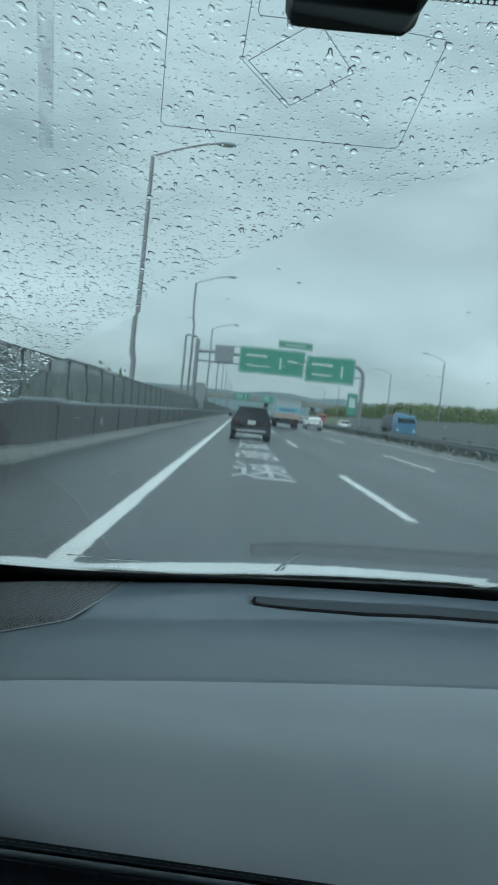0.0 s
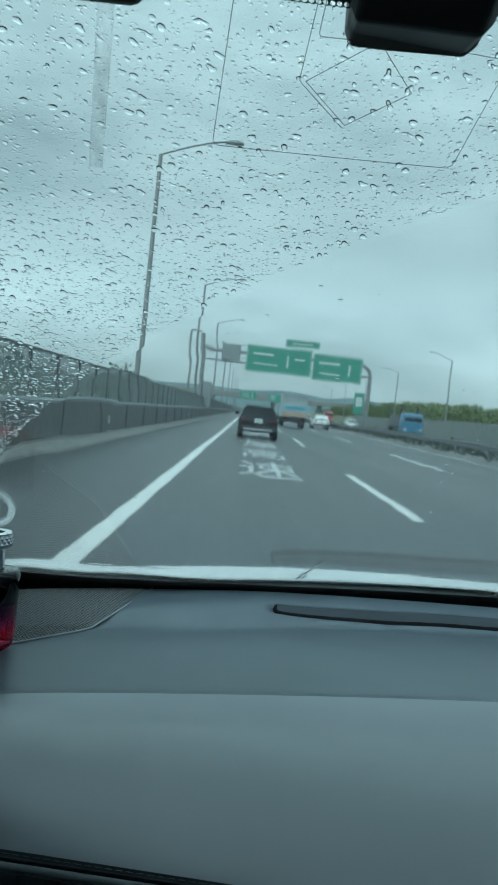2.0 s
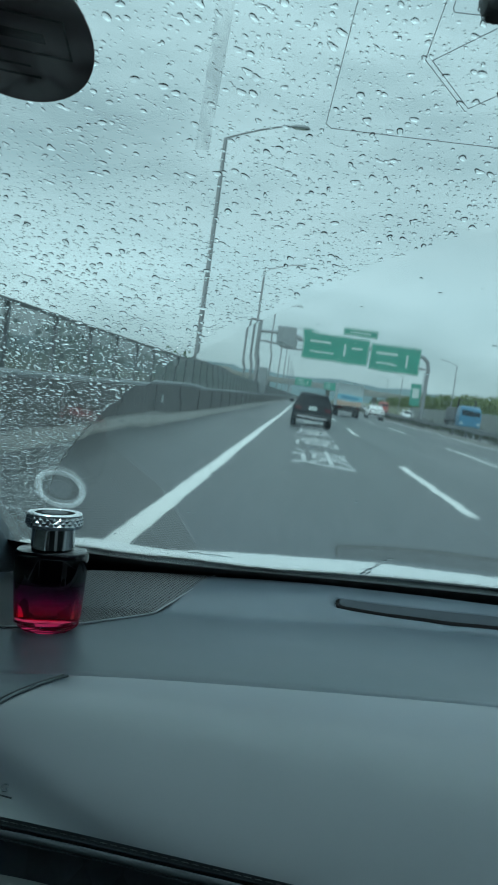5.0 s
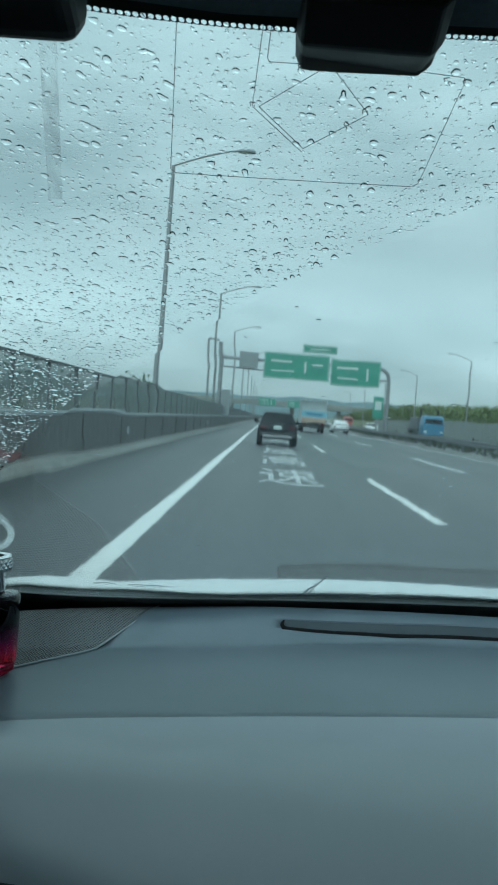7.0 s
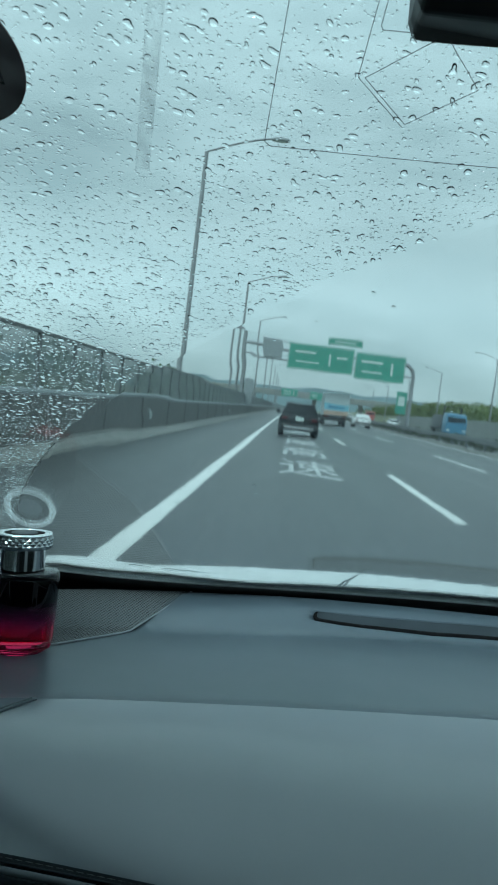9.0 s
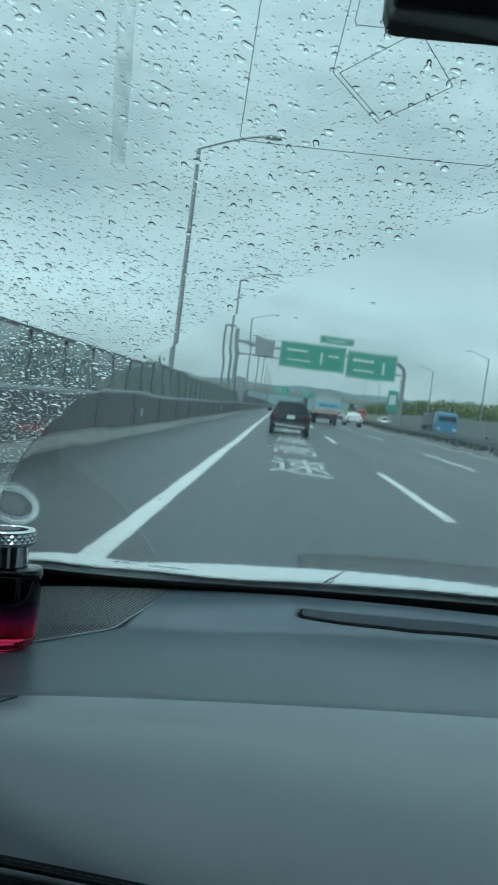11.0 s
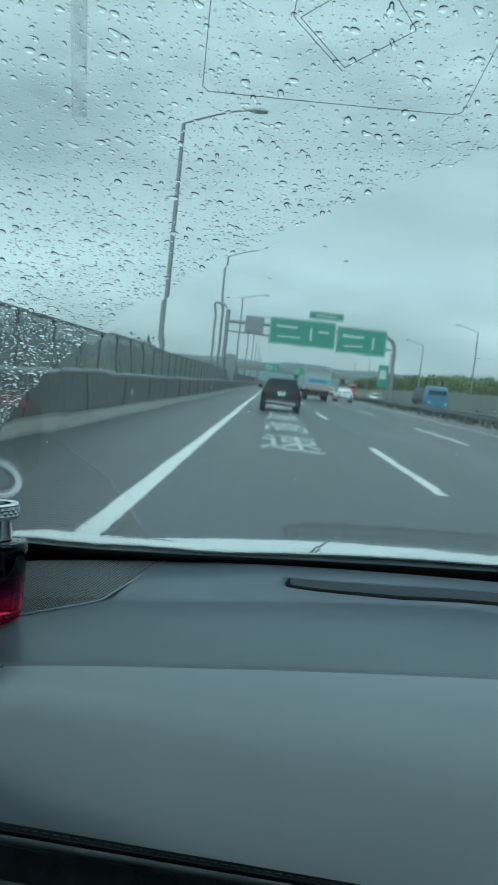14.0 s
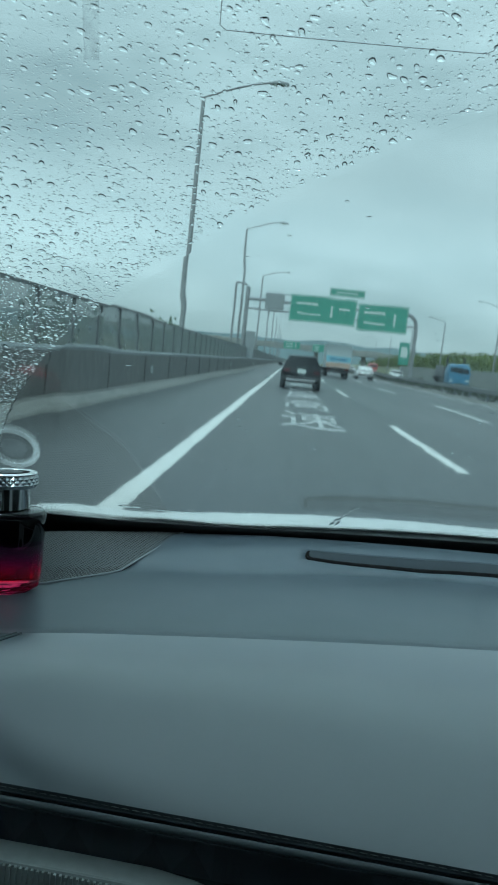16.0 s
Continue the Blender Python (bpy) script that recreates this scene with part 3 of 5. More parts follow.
part("beam", Mesh().tube([(-5.0, 0, 5.6), (13.3, 0, 5.5)], 0.08, 8), far_gantry, material=POLE, smooth=True)
sign_panel(-3.2, 2.4, 5.0, 7.6, ((0.10, 0.55, 0.60, 0.72), (0.12, 0.60, 0.26, 0.36), (0.72, 0.77, 0.22, 0.72)), far_gantry)
sign_panel(6.6, 10.6, 4.9, 7.3, ((0.12, 0.60, 0.58, 0.70), (0.14, 0.55, 0.26, 0.36)), far_gantry)

# the gantry just passed, with its dark lamp board
lamp_gantry = thing("lamp_board_gantry", "grey steel gantry carrying a dark lamp message board", "sign gantry", (0, -27, 0))
part("post", Mesh().tube([(-4.8, 0, 0), (-4.8, 0, 5.2), (-4.6, 0, 5.9), (-4.0, 0, 6.3), (-3.2, 0, 6.4)], 0.24, 14), lamp_gantry, material=POLE, smooth=True)
part("beam", Mesh().tube([(-3.2, 0, 6.4), (9.4, 0, 6.4)], 0.22, 12), lamp_gantry, material=POLE, smooth=True)
board = part("message_board", rbox(0.4, 8.2, -0.45, -0.22, 6.2, 8.0), lamp_gantry, "dark lamp message board", PLASTIC, bevel=0.03)
for bx0, bx1, bz0, bz1 in ((0.4, 8.2, 7.94, 8.02), (0.4, 8.2, 6.18, 6.26), (0.34, 0.42, 6.18, 8.02), (8.18, 8.26, 6.18, 8.02)):
    part("frame", rbox(bx0, bx1, -0.5, -0.2, bz0, bz1), board, material=GREYBOX)
lantern = rbox(-0.16, 0.16, -0.14, 0.14, -0.16, 0.16).data("warning_lamp", AMBER, bevel=0.05)
for x in (0.0, 8.6):
    part("warning_lamp", lantern, lamp_gantry, "round amber warning lamp").location = (x, -0.3, 7.4)
cage = thing("camera_mast", "slim grey mast with a boxed camera beside the road", "mast", (-5.3, -29, 0))
part("pole", Mesh().tube([(0, 0, 0), (0, 0, 8.6)], [0.11, 0.08], 10), cage, material=POLE, smooth=True)
part("camera_box", rbox(-0.2, 0.2, -0.35, 0.35, 8.5, 8.95), cage, material=GREYBOX, bevel=0.03)

small_sign = thing("roadside_sign", "tall narrow green sign on a post in the median", "road sign", (12.2, 84, 0))
part("post", Mesh().tube([(0, 0, -0.3), (0, 0, 4.4)], 0.07, 8), small_sign, material=POLE)
sp = part("sign_panel", rbox(-0.55, 0.55, -0.12, -0.08, 2.0, 4.4), small_sign, material=SIGN, bevel=0.02)
part("bar", rbox(-0.35, 0.35, -0.135, -0.121, 2.9, 3.9), sp, material=WHITE)


# ---- traffic ----
def wheel_set(th, places, r, w):
    for x, y in places:
        t = part("wheel", Mesh().lathe([(r * 0.62, -w / 2), (r * 0.96, -w / 2), (r, -w / 2 + 0.03), (r, w / 2 - 0.03), (r * 0.96, w / 2), (r * 0.62, w / 2)], 24), th, material=TYRE, smooth=True)
        t.location, t.rotation_euler = (x, y, r), (0, radians(90), 0)
        part("rim", Mesh().lathe([(0.02, -w / 2 + 0.02), (r * 0.6, -w / 2 + 0.04), (r * 0.63, -w / 2), (r * 0.63, w / 2), (r * 0.6, w / 2 - 0.04), (0.02, w / 2 - 0.02)], 16), t, material=RIM, smooth=True)


def body_loft(sections, width):
    """A car body from the side: (y, z low, z high, share of the width) stations, rounded across."""
    rings = []
    for y, z0, z1, k in sections:
        h = width / 2 * k
        c = min(0.12, (z1 - z0) * 0.3)
        rings.append([(-h * 0.94, y, z0), (h * 0.94, y, z0), (h, y, z0 + c), (h, y, z1 - c), (h * 0.95, y, z1 - 0.3 * c), (h * 0.86, y, z1), (-h * 0.86, y, z1), (-h * 0.95, y, z1 - 0.3 * c), (-h, y, z1 - c), (-h, y, z0 + c)])
    return Mesh().loft(rings)


def car(name, label, paint, at, turn=0, tall=1.0, long=4.5, width=1.78, group=""):
    """A five-door car or off-roader, its tail at -y; tall stretches its cabin."""
    th = thing(name, label, "car", at, group)
    th.rotation_euler = (0, 0, radians(turn))
    e, belt = long / 2, 0.62 + 0.33 * tall
    top = 0.88 + 0.60 * tall
    part("body", body_loft([(-e, 0.42, belt - 0.18, 0.90), (-e + 0.10, 0.30, belt, 0.97), (-e + 0.7, 0.27, belt + 0.02, 1.0), (0, 0.25, belt, 1.0), (e - 1.3, 0.25, belt, 1.0), (e - 0.6, 0.27, belt - 0.12, 0.98), (e - 0.12, 0.32, belt - 0.24, 0.92), (e, 0.42, belt - 0.34, 0.82)], width), th, material=paint, smooth=True)
    cab = Mesh()
    rings = []
    for y, z, k in ((-e + 0.12, belt - 0.04, 0.93), (-e + 0.42, top - 0.06, 0.68), (-e + 0.75, top, 0.70), (0.15, top, 0.70), (0.65, top - 0.06, 0.69), (e - 1.35, belt - 0.04, 0.90)):
        rings.append([(-width / 2 * k, y, z), (-width / 2 * k * 0.85, y, z + 0.03), (width / 2 * k * 0.85, y, z + 0.03), (width / 2 * k, y, z), (width / 2 * 0.93, y, belt - 0.06), (-width / 2 * 0.93, y, belt - 0.06)])
    cab.loft(rings)
    part("cabin", cab, th, material=paint, smooth=True)
    rw0, rw1 = width / 2 * 0.80, width / 2 * 0.60
    rear = Mesh().add([(-rw0, -e + 0.15, belt + 0.05), (rw0, -e + 0.15, belt + 0.05), (rw1, -e + 0.385, top - 0.12), (-rw1, -e + 0.385, top - 0.12), (-rw0, -e + 0.19, belt + 0.05), (rw0, -e + 0.19, belt + 0.05), (rw1, -e + 0.43, top - 0.12), (-rw1, -e + 0.43, top - 0.12)],
                      [(0, 1, 2, 3), (7, 6, 5, 4), (0, 4, 5, 1), (1, 5, 6, 2), (2, 6, 7, 3), (3, 7, 4, 0)])
    part("rear_window", rear, th, material=CARGLASS)
    front = Mesh().add([(-rw0, e - 1.36, belt + 0.03), (rw0, e - 1.36, belt + 0.03), (rw1, 0.72, top - 0.1), (-rw1, 0.72, top - 0.1), (-rw0, e - 1.40, belt), (rw0, e - 1.40, belt), (rw1, 0.67, top - 0.1), (-rw1, 0.67, top - 0.1)],
                       [(0, 1, 2, 3), (7, 6, 5, 4), (0, 4, 5, 1), (1, 5, 6, 2), (2, 6, 7, 3), (3, 7, 4, 0)])
    part("front_window", front, th, material=CARGLASS)
    for s in (-1, 1):
        for y0, y1 in ((-e + 0.75, -0.25), (-0.17, 0.62)):
            wn_ = Mesh().add([(s * width / 2 * (0.93 + q), y, z) if z < belt + 0.1 else (s * width / 2 * (0.73 + q), y, z) for q in (0.0, 0.012) for y, z in ((y0, belt + 0.03), (y1, belt + 0.03), (y1 - 0.03, top - 0.1), (y0 + 0.05, top - 0.1))],
                             [(0, 1, 2, 3), (7, 6, 5, 4), (0, 4, 5, 1), (1, 5, 6, 2), (2, 6, 7, 3), (3, 7, 4, 0)])
            part("side_window", wn_, th, material=CARGLASS)
        part("tail_lamp", rbox(s * width * 0.36 - 0.13, s * width * 0.36 + 0.13, -e - 0.02, -e + 0.06, belt - 0.22, belt - 0.08), th, material=TAIL, bevel=0.02)
        part("head_lamp", rbox(s * width * 0.34 - 0.17, s * width * 0.34 + 0.17, e - 0.12, e - 0.01, belt - 0.40, belt - 0.30), th, material=WHITE, bevel=0.02)
        part("door_mirror", rbox(s * (width / 2 + 0.10) - 0.10, s * (width / 2 + 0.10) + 0.10, 0.62, 0.76, belt + 0.02, belt + 0.16), th, material=paint, bevel=0.03)
    part("rear_bumper", rbox(-width * 0.46, width * 0.46, -e - 0.06, -e + 0.10, 0.36, 0.56), th, material=PLASTIC, bevel=0.03)
    part("bumper_strip", rbox(-width * 0.36, width * 0.36, -e - 0.075, -e - 0.05, 0.36, 0.45), th, "pale silver skid strip", material=RIM, bevel=0.01)
    part("number_plate", rbox(-0.17, 0.17, -e - 0.025, -e + 0.01, belt - 0.22, belt - 0.05), th, "plain white plate", material=WHITE, bevel=0.005)
    wheel_set(th, [(s * (width / 2 - 0.11), y) for s in (-1, 1) for y in (-e + 0.85, e - 0.85)], 0.34, 0.22)
    return th


car("black_car", "black five-door off-roader driving ahead in the same lane", BLACKCAR, (0.50, 34.0, 0), tall=0.90, long=4.4, width=1.72)
car("white_car", "white saloon in the outer lane far ahead", WHITECAR, (7.9, 82, 0), tall=0.86)
car("oncoming_car", "white car coming the other way", WHITECAR, (17.2, 124, 0), turn=180, tall=0.9)
car("oncoming_car", "white car far off on the opposite carriageway", WHITECAR, (13.6, 170, 0), turn=180, tall=0.95)


def lorry(name, label, at, turn, box_mat, cab_mat, band_mat, rear_mat, high, long=8.0, box=True):
    """A lorry with its tail at -y: chassis, cab and a ribbed box body."""
    th = thing(name, label, "lorry", at)
    th.rotation_euler = (0, 0, radians(turn))
    e, w = long / 2, 2.35
    part("chassis", rbox(-0.95, 0.95, -e + 0.1, e - 0.2, 0.55, 0.85), th, material=PLASTIC, bevel=0.02)
    if box:
        part("box_body", rbox(-w / 2, w / 2, -e, e - 2.2, 0.95, high), th, material=box_mat, bevel=0.04)
        for k in range(7):
            x = -w / 2 + 0.18 + k * (w - 0.36) / 6
            part("door_rib", rbox(x - 0.02, x + 0.02, -e - 0.035, -e + 0.01, 1.9, high - 0.12), th, material=box_mat)
        band = part("band", rbox(-w / 2 + 0.03, w / 2 - 0.03, -e - 0.05, -e + 0.01, high * 0.50, high * 0.66), th, material=band_mat)
        part("bar", rbox(-w / 2 + 0.4, w / 2 - 0.4, -e - 0.06, -e - 0.045, high * 0.55, high * 0.61), band, material=BLUE)
        part("tail_board", rbox(-w / 2 + 0.03, w / 2 - 0.03, -e - 0.05, -e + 0.02, 1.0, high * 0.47), th, "orange tailboard paled with haze", material=rear_mat, bevel=0.02)
    else:
        part("flat_bed", rbox(-w / 2, w / 2, -e, e - 2.2, 0.95, 1.15), th, material=PLASTIC, bevel=0.02)
        part("crane_frame", Mesh().tube([(-0.9, e - 2.6, 1.1), (-0.9, e - 2.6, high), (0.9, e - 2.6, high), (0.9, e - 2.6, 1.1)], 0.12, 8), th, material=PLASTIC)
        part("load", rbox(-1.05, 1.05, -e + 0.3, e - 3.2, 1.15, high * 0.72), th, "dark load", material=POST, bevel=0.1)
    cabm = Mesh()
    cabm.loft([[(-w / 2 + i, y, 0.6), (w / 2 - i, y, 0.6), (w / 2 - i, y, 1.7), (w / 2 - i - 0.12, y, z), (-w / 2 + i + 0.12, y, z), (-w / 2 + i, y, 1.7)] for y, z, i in ((e - 2.1, 2.65, 0.06), (e - 0.9, 2.7, 0.04), (e - 0.3, 2.55, 0.05), (e, 1.75, 0.08))])
    part("cab", cabm, th, material=cab_mat, bevel=0.05)
    part("windscreen", Mesh().add([(-0.95, e + 0.0, 1.78), (0.95, e + 0.0, 1.78), (0.9, e - 0.27, 2.45), (-0.9, e - 0.27, 2.45), (-0.95, e - 0.06, 1.78), (0.95, e - 0.06, 1.78), (0.9, e - 0.33, 2.45), (-0.9, e - 0.33, 2.45)],
                                  [(0, 1, 2, 3), (7, 6, 5, 4), (0, 4, 5, 1), (1, 5, 6, 2), (2, 6, 7, 3), (3, 7, 4, 0)]), th, material=CARGLASS)
    for s in (-1, 1):
        part("tail_lamp", rbox(s * 0.85 - 0.16, s * 0.85 + 0.16, -e - 0.06, -e + 0.02, 0.78, 0.94), th, material=TAIL, bevel=0.01)
        part("head_lamp", rbox(s * 0.85 - 0.16, s * 0.85 + 0.16, e - 0.02, e + 0.03, 0.85, 1.05), th, material=WHITE, bevel=0.01)
        part("mudguard", rbox(s * 0.95 - 0.2, s * 0.95 + 0.2, -e + 1.0, -e + 2.4, 0.90, 0.96), th, material=PLASTIC)
    part("rear_bumper", rbox(-1.05, 1.05, -e - 0.02, -e + 0.1, 0.45, 0.60), th, material=PLASTIC, bevel=0.02)
    wheel_set(th, [(s * 0.98, y) for s in (-1, 1) for y in (-e + 1.7, e - 1.3)], 0.46, 0.28)
    return th


lorry("box_lorry", "pale box lorry with a blue band and orange tail, driving ahead", (4.4, 75, 0), 0, BOXWHITE, WHITECAR, BANDBLUE, ORANGE, 3.1)
lorry("oncoming_lorry", "blue-cabbed lorry with a dark frame coming the other way", (17.6, 84, 0), 180, BOXWHITE, BLUE, BANDBLUE, ORANGE, 3.4, 8.5, box=False)
lorry("red_lorry", "small red lorry far off on the opposite carriageway", (18.8, 178, 0), 180, BOXWHITE, REDCAR, BANDBLUE, ORANGE, 2.4, 7.0, box=False)

# ---- our car ----
CX = 0.437
RAKE = radians(28.3)
SIN, COS = math.sin(RAKE), math.cos(RAKE)


def on_glass(x, s, off=0.0):
    """A point of the windscreen: across x, s up the slope, off outwards from its inner face."""
    yb = 0.871 - 0.33 * (x - CX) ** 2 + 1.1 * max(0.0, abs(x - CX) - 0.5) ** 2
    return Vector((x, yb - s * COS + off * SIN, 1.018 + s * SIN + off * COS))


def half_width(s):
    return 0.715 - 0.12 * s / 0.62


def glass_top(x):
    return 0.655 - 0.22 * (x - CX) ** 2 + 0.9 * min(0.1, max(0.0, 0.03 - x)) ** 2


ORIGIN = Vector((CX, -0.3, 0))
our_car = thing("car", "white car seen from its passenger seat, wet from rain", "car", ORIGIN)


def cpart(name, mesh, label="", material=None, smooth=False, bevel=0.0, segs=2):
    ob = part(name, mesh, our_car, label, material, smooth, bevel, segs)
    ob.location = -ORIGIN
    return ob


# windscreen
top, bot = [], []
for k in range(36):
    r_in, r_out = [], []
    for j in range(141):
        u = -1 + 2 * j / 140
        s = -0.10 + (k / 35) * (glass_top(CX + u * 0.6) + 0.03 + 0.10)
        x = CX + u * half_width(s)
        r_out.append(on_glass(x, s, 0.005))
        r_in.append(on_glass(x, s, 0.0))
    top.append(r_out)
    bot.append(r_in)
windscreen = cpart("windscreen", Mesh().slab(top, bot), "raked clear windscreen speckled with rain", SCREENGLASS, smooth=True)
windscreen.visible_shadow = False


def glass_strip(s_lo, s_hi, off, n=40, thick=0.0006):
    """A strip across the inner face between two curves of s."""
    t, b = [], []
    for k in range(3):
        rt, rb = [], []
        for j in range(n + 1):
            u = -1 + 2 * j / n
            x = CX + u * half_width(0.5 * (s_lo(CX) + s_hi(CX)))
            s = s_lo(x) + (s_hi(x) - s_lo(x)) * k / 2
            rt.append(on_glass(x, s, off))
            rb.append(on_glass(x, s, off - thick))
        t.append(rt)
        b.append(rb)
    return Mesh().slab(t, b)


part("upper_band", glass_strip(lambda x: glass_top(x) + 0.0008, lambda x: glass_top(x) + 0.028, -0.0008), windscreen, material=FRIT)
part("lower_band", glass_strip(lambda x: -0.099, lambda x: 0.002 + 0.16 * (x - 0.04) ** 2, -0.0008), windscreen, material=FRIT)


def perforated(cells, place, hole=0.62, deep=None):
    """Cells (u, v, width, height) each with an eight-sided hole, put on a surface by place(u, v)."""
    m = Mesh()
    for u, v, w, h in cells:
        out = [(-1, -1), (0, -1), (1, -1), (1, 0), (1, 1), (0, 1), (-1, 1), (-1, 0)]
        vs = [place(u + a * w / 2, v + b * h / 2) for a, b in out]
        vs += [place(u + hole * w / 2 * math.cos(radians(-135 + 45 * k)), v + (deep or hole) * h / 2 * math.sin(radians(-135 + 45 * k))) for k in range(8)]
        m.add(vs, [(k, (k + 1) % 8, 8 + (k + 1) % 8, 8 + k) for k in range(8)])
    return m


cells = []
for r_ in range(1):
    for j in range(590):
        x = CX - 0.585 + 0.00198 * (j + 0.5 * (r_ % 2))
        cells.append((x, glass_top(x) + 0.0001 + 0.0018 * r_, 0.00198, 0.0018))
tagged(part("dotted_edge", perforated(cells, lambda u, v: on_glass(u, v, -0.0012), 0.80), windscreen, material=FRIT), kind="stuff")

# film antenna: fine wires stuck to the inner face
WIRES = (((-0.0160, 0.6175), (-0.0222, 0.5580), (-0.0205, 0.5566), (0.0595, 0.5672), (0.0615, 0.5690), (0.0668, 0.6105), (0.0660, 0.6116), (0.0500, 0.6105)),
         ((0.0070, 0.6200), (0.0040, 0.5884), (0.0202, 0.5744)),
         ((0.0091, 0.6200), (0.0080, 0.6055), (0.0086, 0.6044), (0.0181, 0.6059)),
         ((0.0060, 0.5887), (0.0207, 0.5758), (0.0398, 0.5931), (0.0275, 0.6060)),
         ((0.0060, 0.5887), (0.0235, 0.6050)))
antenna = Mesh()
for line in WIRES:
    fine = []
    for a, b in zip(line, line[1:]):
        fine += [(a[0] + (b[0] - a[0]) * k / 6, a[1] + (b[1] - a[1]) * k / 6) for k in range(6)]
    antenna.tube([on_glass(x, s, -0.0006) for x, s in fine + [line[-1]]], 0.00011, 6)
part("film_antenna", antenna, windscreen, "fine dark wire outline of a film antenna", WIRE)

# headlining and roof
def lining_z(x, back):
    return 0.085 * (1 - math.exp(-back / 0.22)) - 0.10 * ((x - CX) / 0.7) ** 2 * min(1, back / 0.3) * 0.5


t, b = [], []
for k in range(14):
    back = 1.9 * (k / 13) ** 1.8
    rt, rb = [], []
    for j in range(25):
        x = CX + (-1 + 2 * j / 24) * 0.66
        p0 = on_glass(x, glass_top(x) + 0.0050, -0.004)
        y, z = p0.y - back, p0.z + lining_z(x, back)
        rt.append((x, y, z))
        rb.append((x, y, z + 0.02))
    t.append(rt)
    b.append(rb)
cpart("headlining", Mesh().slab(t, b), "dark cloth headlining", LINING, smooth=True)
t, b = [], []
for k in range(14):
    back = 2.1 * (k / 13) ** 1.6
    rt, rb = [], []
    for j in range(25):
        x = CX + (-1 + 2 * j / 24) * 0.70
        p0 = on_glass(x, glass_top(x) + 0.012, 0.006)
        y, z = p0.y - back, p0.z + lining_z(x, back) + 0.028 * min(1, back / 0.2)
        rt.append((x, y, z))
        rb.append((x, y, z + 0.012))
    t.append(rt)
    b.append(rb)
cpart("roof", Mesh().slab(t, b), material=OURPAINT, smooth=True)
for s in (-1, 1):
    path = [on_glass(CX + s * (half_width(v) + 0.036), v, -0.006) for v in (-0.12, 0.0, 0.15, 0.3, 0.45, 0.6, 0.66)]
    cpart("pillar", Mesh().tube(path, [0.050, 0.044, 0.032, 0.026, 0.024, 0.024, 0.024], 12), "dark windscreen pillar trim", DASH, smooth=True)
    side = Mesh()
    arch = []
    for cy in (-1.55, 1.10 + 0.35):
        arch.append([(cy + 0.36 * math.cos(radians(180 - 20 * k)), 0.33 + 0.36 * math.sin(radians(180 - 20 * k))) for k in range(10)])
    outline = [(-2.3, 0.33)] + arch[0] + arch[1] + [(2.02, 0.33), (2.06, 0.60), (1.95, 0.74), (1.2, 0.90), (0.9, 0.95), (-2.2, 1.0), (-2.35, 0.8)]
    xs = (CX + s * 0.86, CX + s * 0.79)
    n = len(outline)
    side.add([(x, y, z) for x in xs for y, z in outline], [tuple(range(n)), tuple(range(2 * n - 1, n - 1, -1))] + [(i, (i + 1) % n, n + (i + 1) % n, n + i) for i in range(n)])
    cpart("body_side", side, material=OURPAINT)
    cpart("door_panel", rbox(*sorted((CX + s * 0.785, CX + s * 0.72)), -1.0, 0.62, 0.3, 0.96), "dark door trim", PLASTIC, bevel=0.02)
    # unseen side window, its tint added to dim the light on the dashboard
    sw = [(CX + s * 0.80, 0.80, 0.95), (CX + s * 0.80, -1.9, 1.0), (CX + s * 0.66, -1.6, 1.36), (CX + s * 0.64, 0.22, 1.36)]
    cpart("side_window", Mesh().add(sw + [(x - s * 0.005, y, z) for x, y, z in sw], [(0, 1, 2, 3), (7, 6, 5, 4), (0, 4, 5, 1), (1, 5, 6, 2), (2, 6, 7, 3), (3, 7, 4, 0)]), "unseen side window, tinted to hold back daylight", material=SIDEGLASS)
cpart("cabin_floor", rbox(CX - 0.78, CX + 0.78, -2.2, 0.75, 0.24, 0.30), material=LINING)
cpart("tailgate", rbox(CX - 0.76, CX + 0.76, -2.30, -2.18, 0.30, 1.36), material=PLASTIC, bevel=0.03)
cpart("bulkhead", rbox(CX - 0.78, CX + 0.78, 0.62, 0.66, 0.25, 0.90), material=PLASTIC)
for s in (-1, 1):
    for y in (-1.55, 1.45):
        wt = cpart("wheel", Mesh().lathe([(0.2, -0.1), (0.31, -0.1), (0.33, -0.07), (0.33, 0.07), (0.31, 0.1), (0.2, 0.1)], 24), material=TYRE, smooth=True)
        wt.location, wt.rotation_euler = Vector((CX + s * 0.74, y, 0.33)) - ORIGIN, (0, radians(90), 0)
        part("rim", Mesh().lathe([(0.02, -0.07), (0.19, -0.06), (0.205, -0.1), (0.205, 0.1), (0.19, 0.06), (0.02, 0.07)], 16), wt, material=RIM, smooth=True)
cpart("front_bumper", rbox(CX - 0.80, CX + 0.80, 1.95, 2.16, 0.28, 0.62), material=OURPAINT, bevel=0.06)

# bonnet: crowned, its far part falling out of sight
def bonnet_rear(x):
    return 1.07 - 0.22 * (x - CX) ** 2 + 0.2 * smooth_step(0.44, 0.68, abs(x - CX))


def bonnet_z(x, y):
    d = (x - CX) ** 2 - 0.158
    base = np.interp(y, (1.0, 1.15, 1.35, 1.5, 1.7, 2.0, 2.12), (0.985, 0.963, 0.928, 0.893, 0.83, 0.72, 0.64))
    return float(base) - 0.10 * d + 0.02 * smooth_step(-0.20, -0.38, x) + 0.02 * smooth_step(2 * CX + 0.20, 2 * CX + 0.38, x)


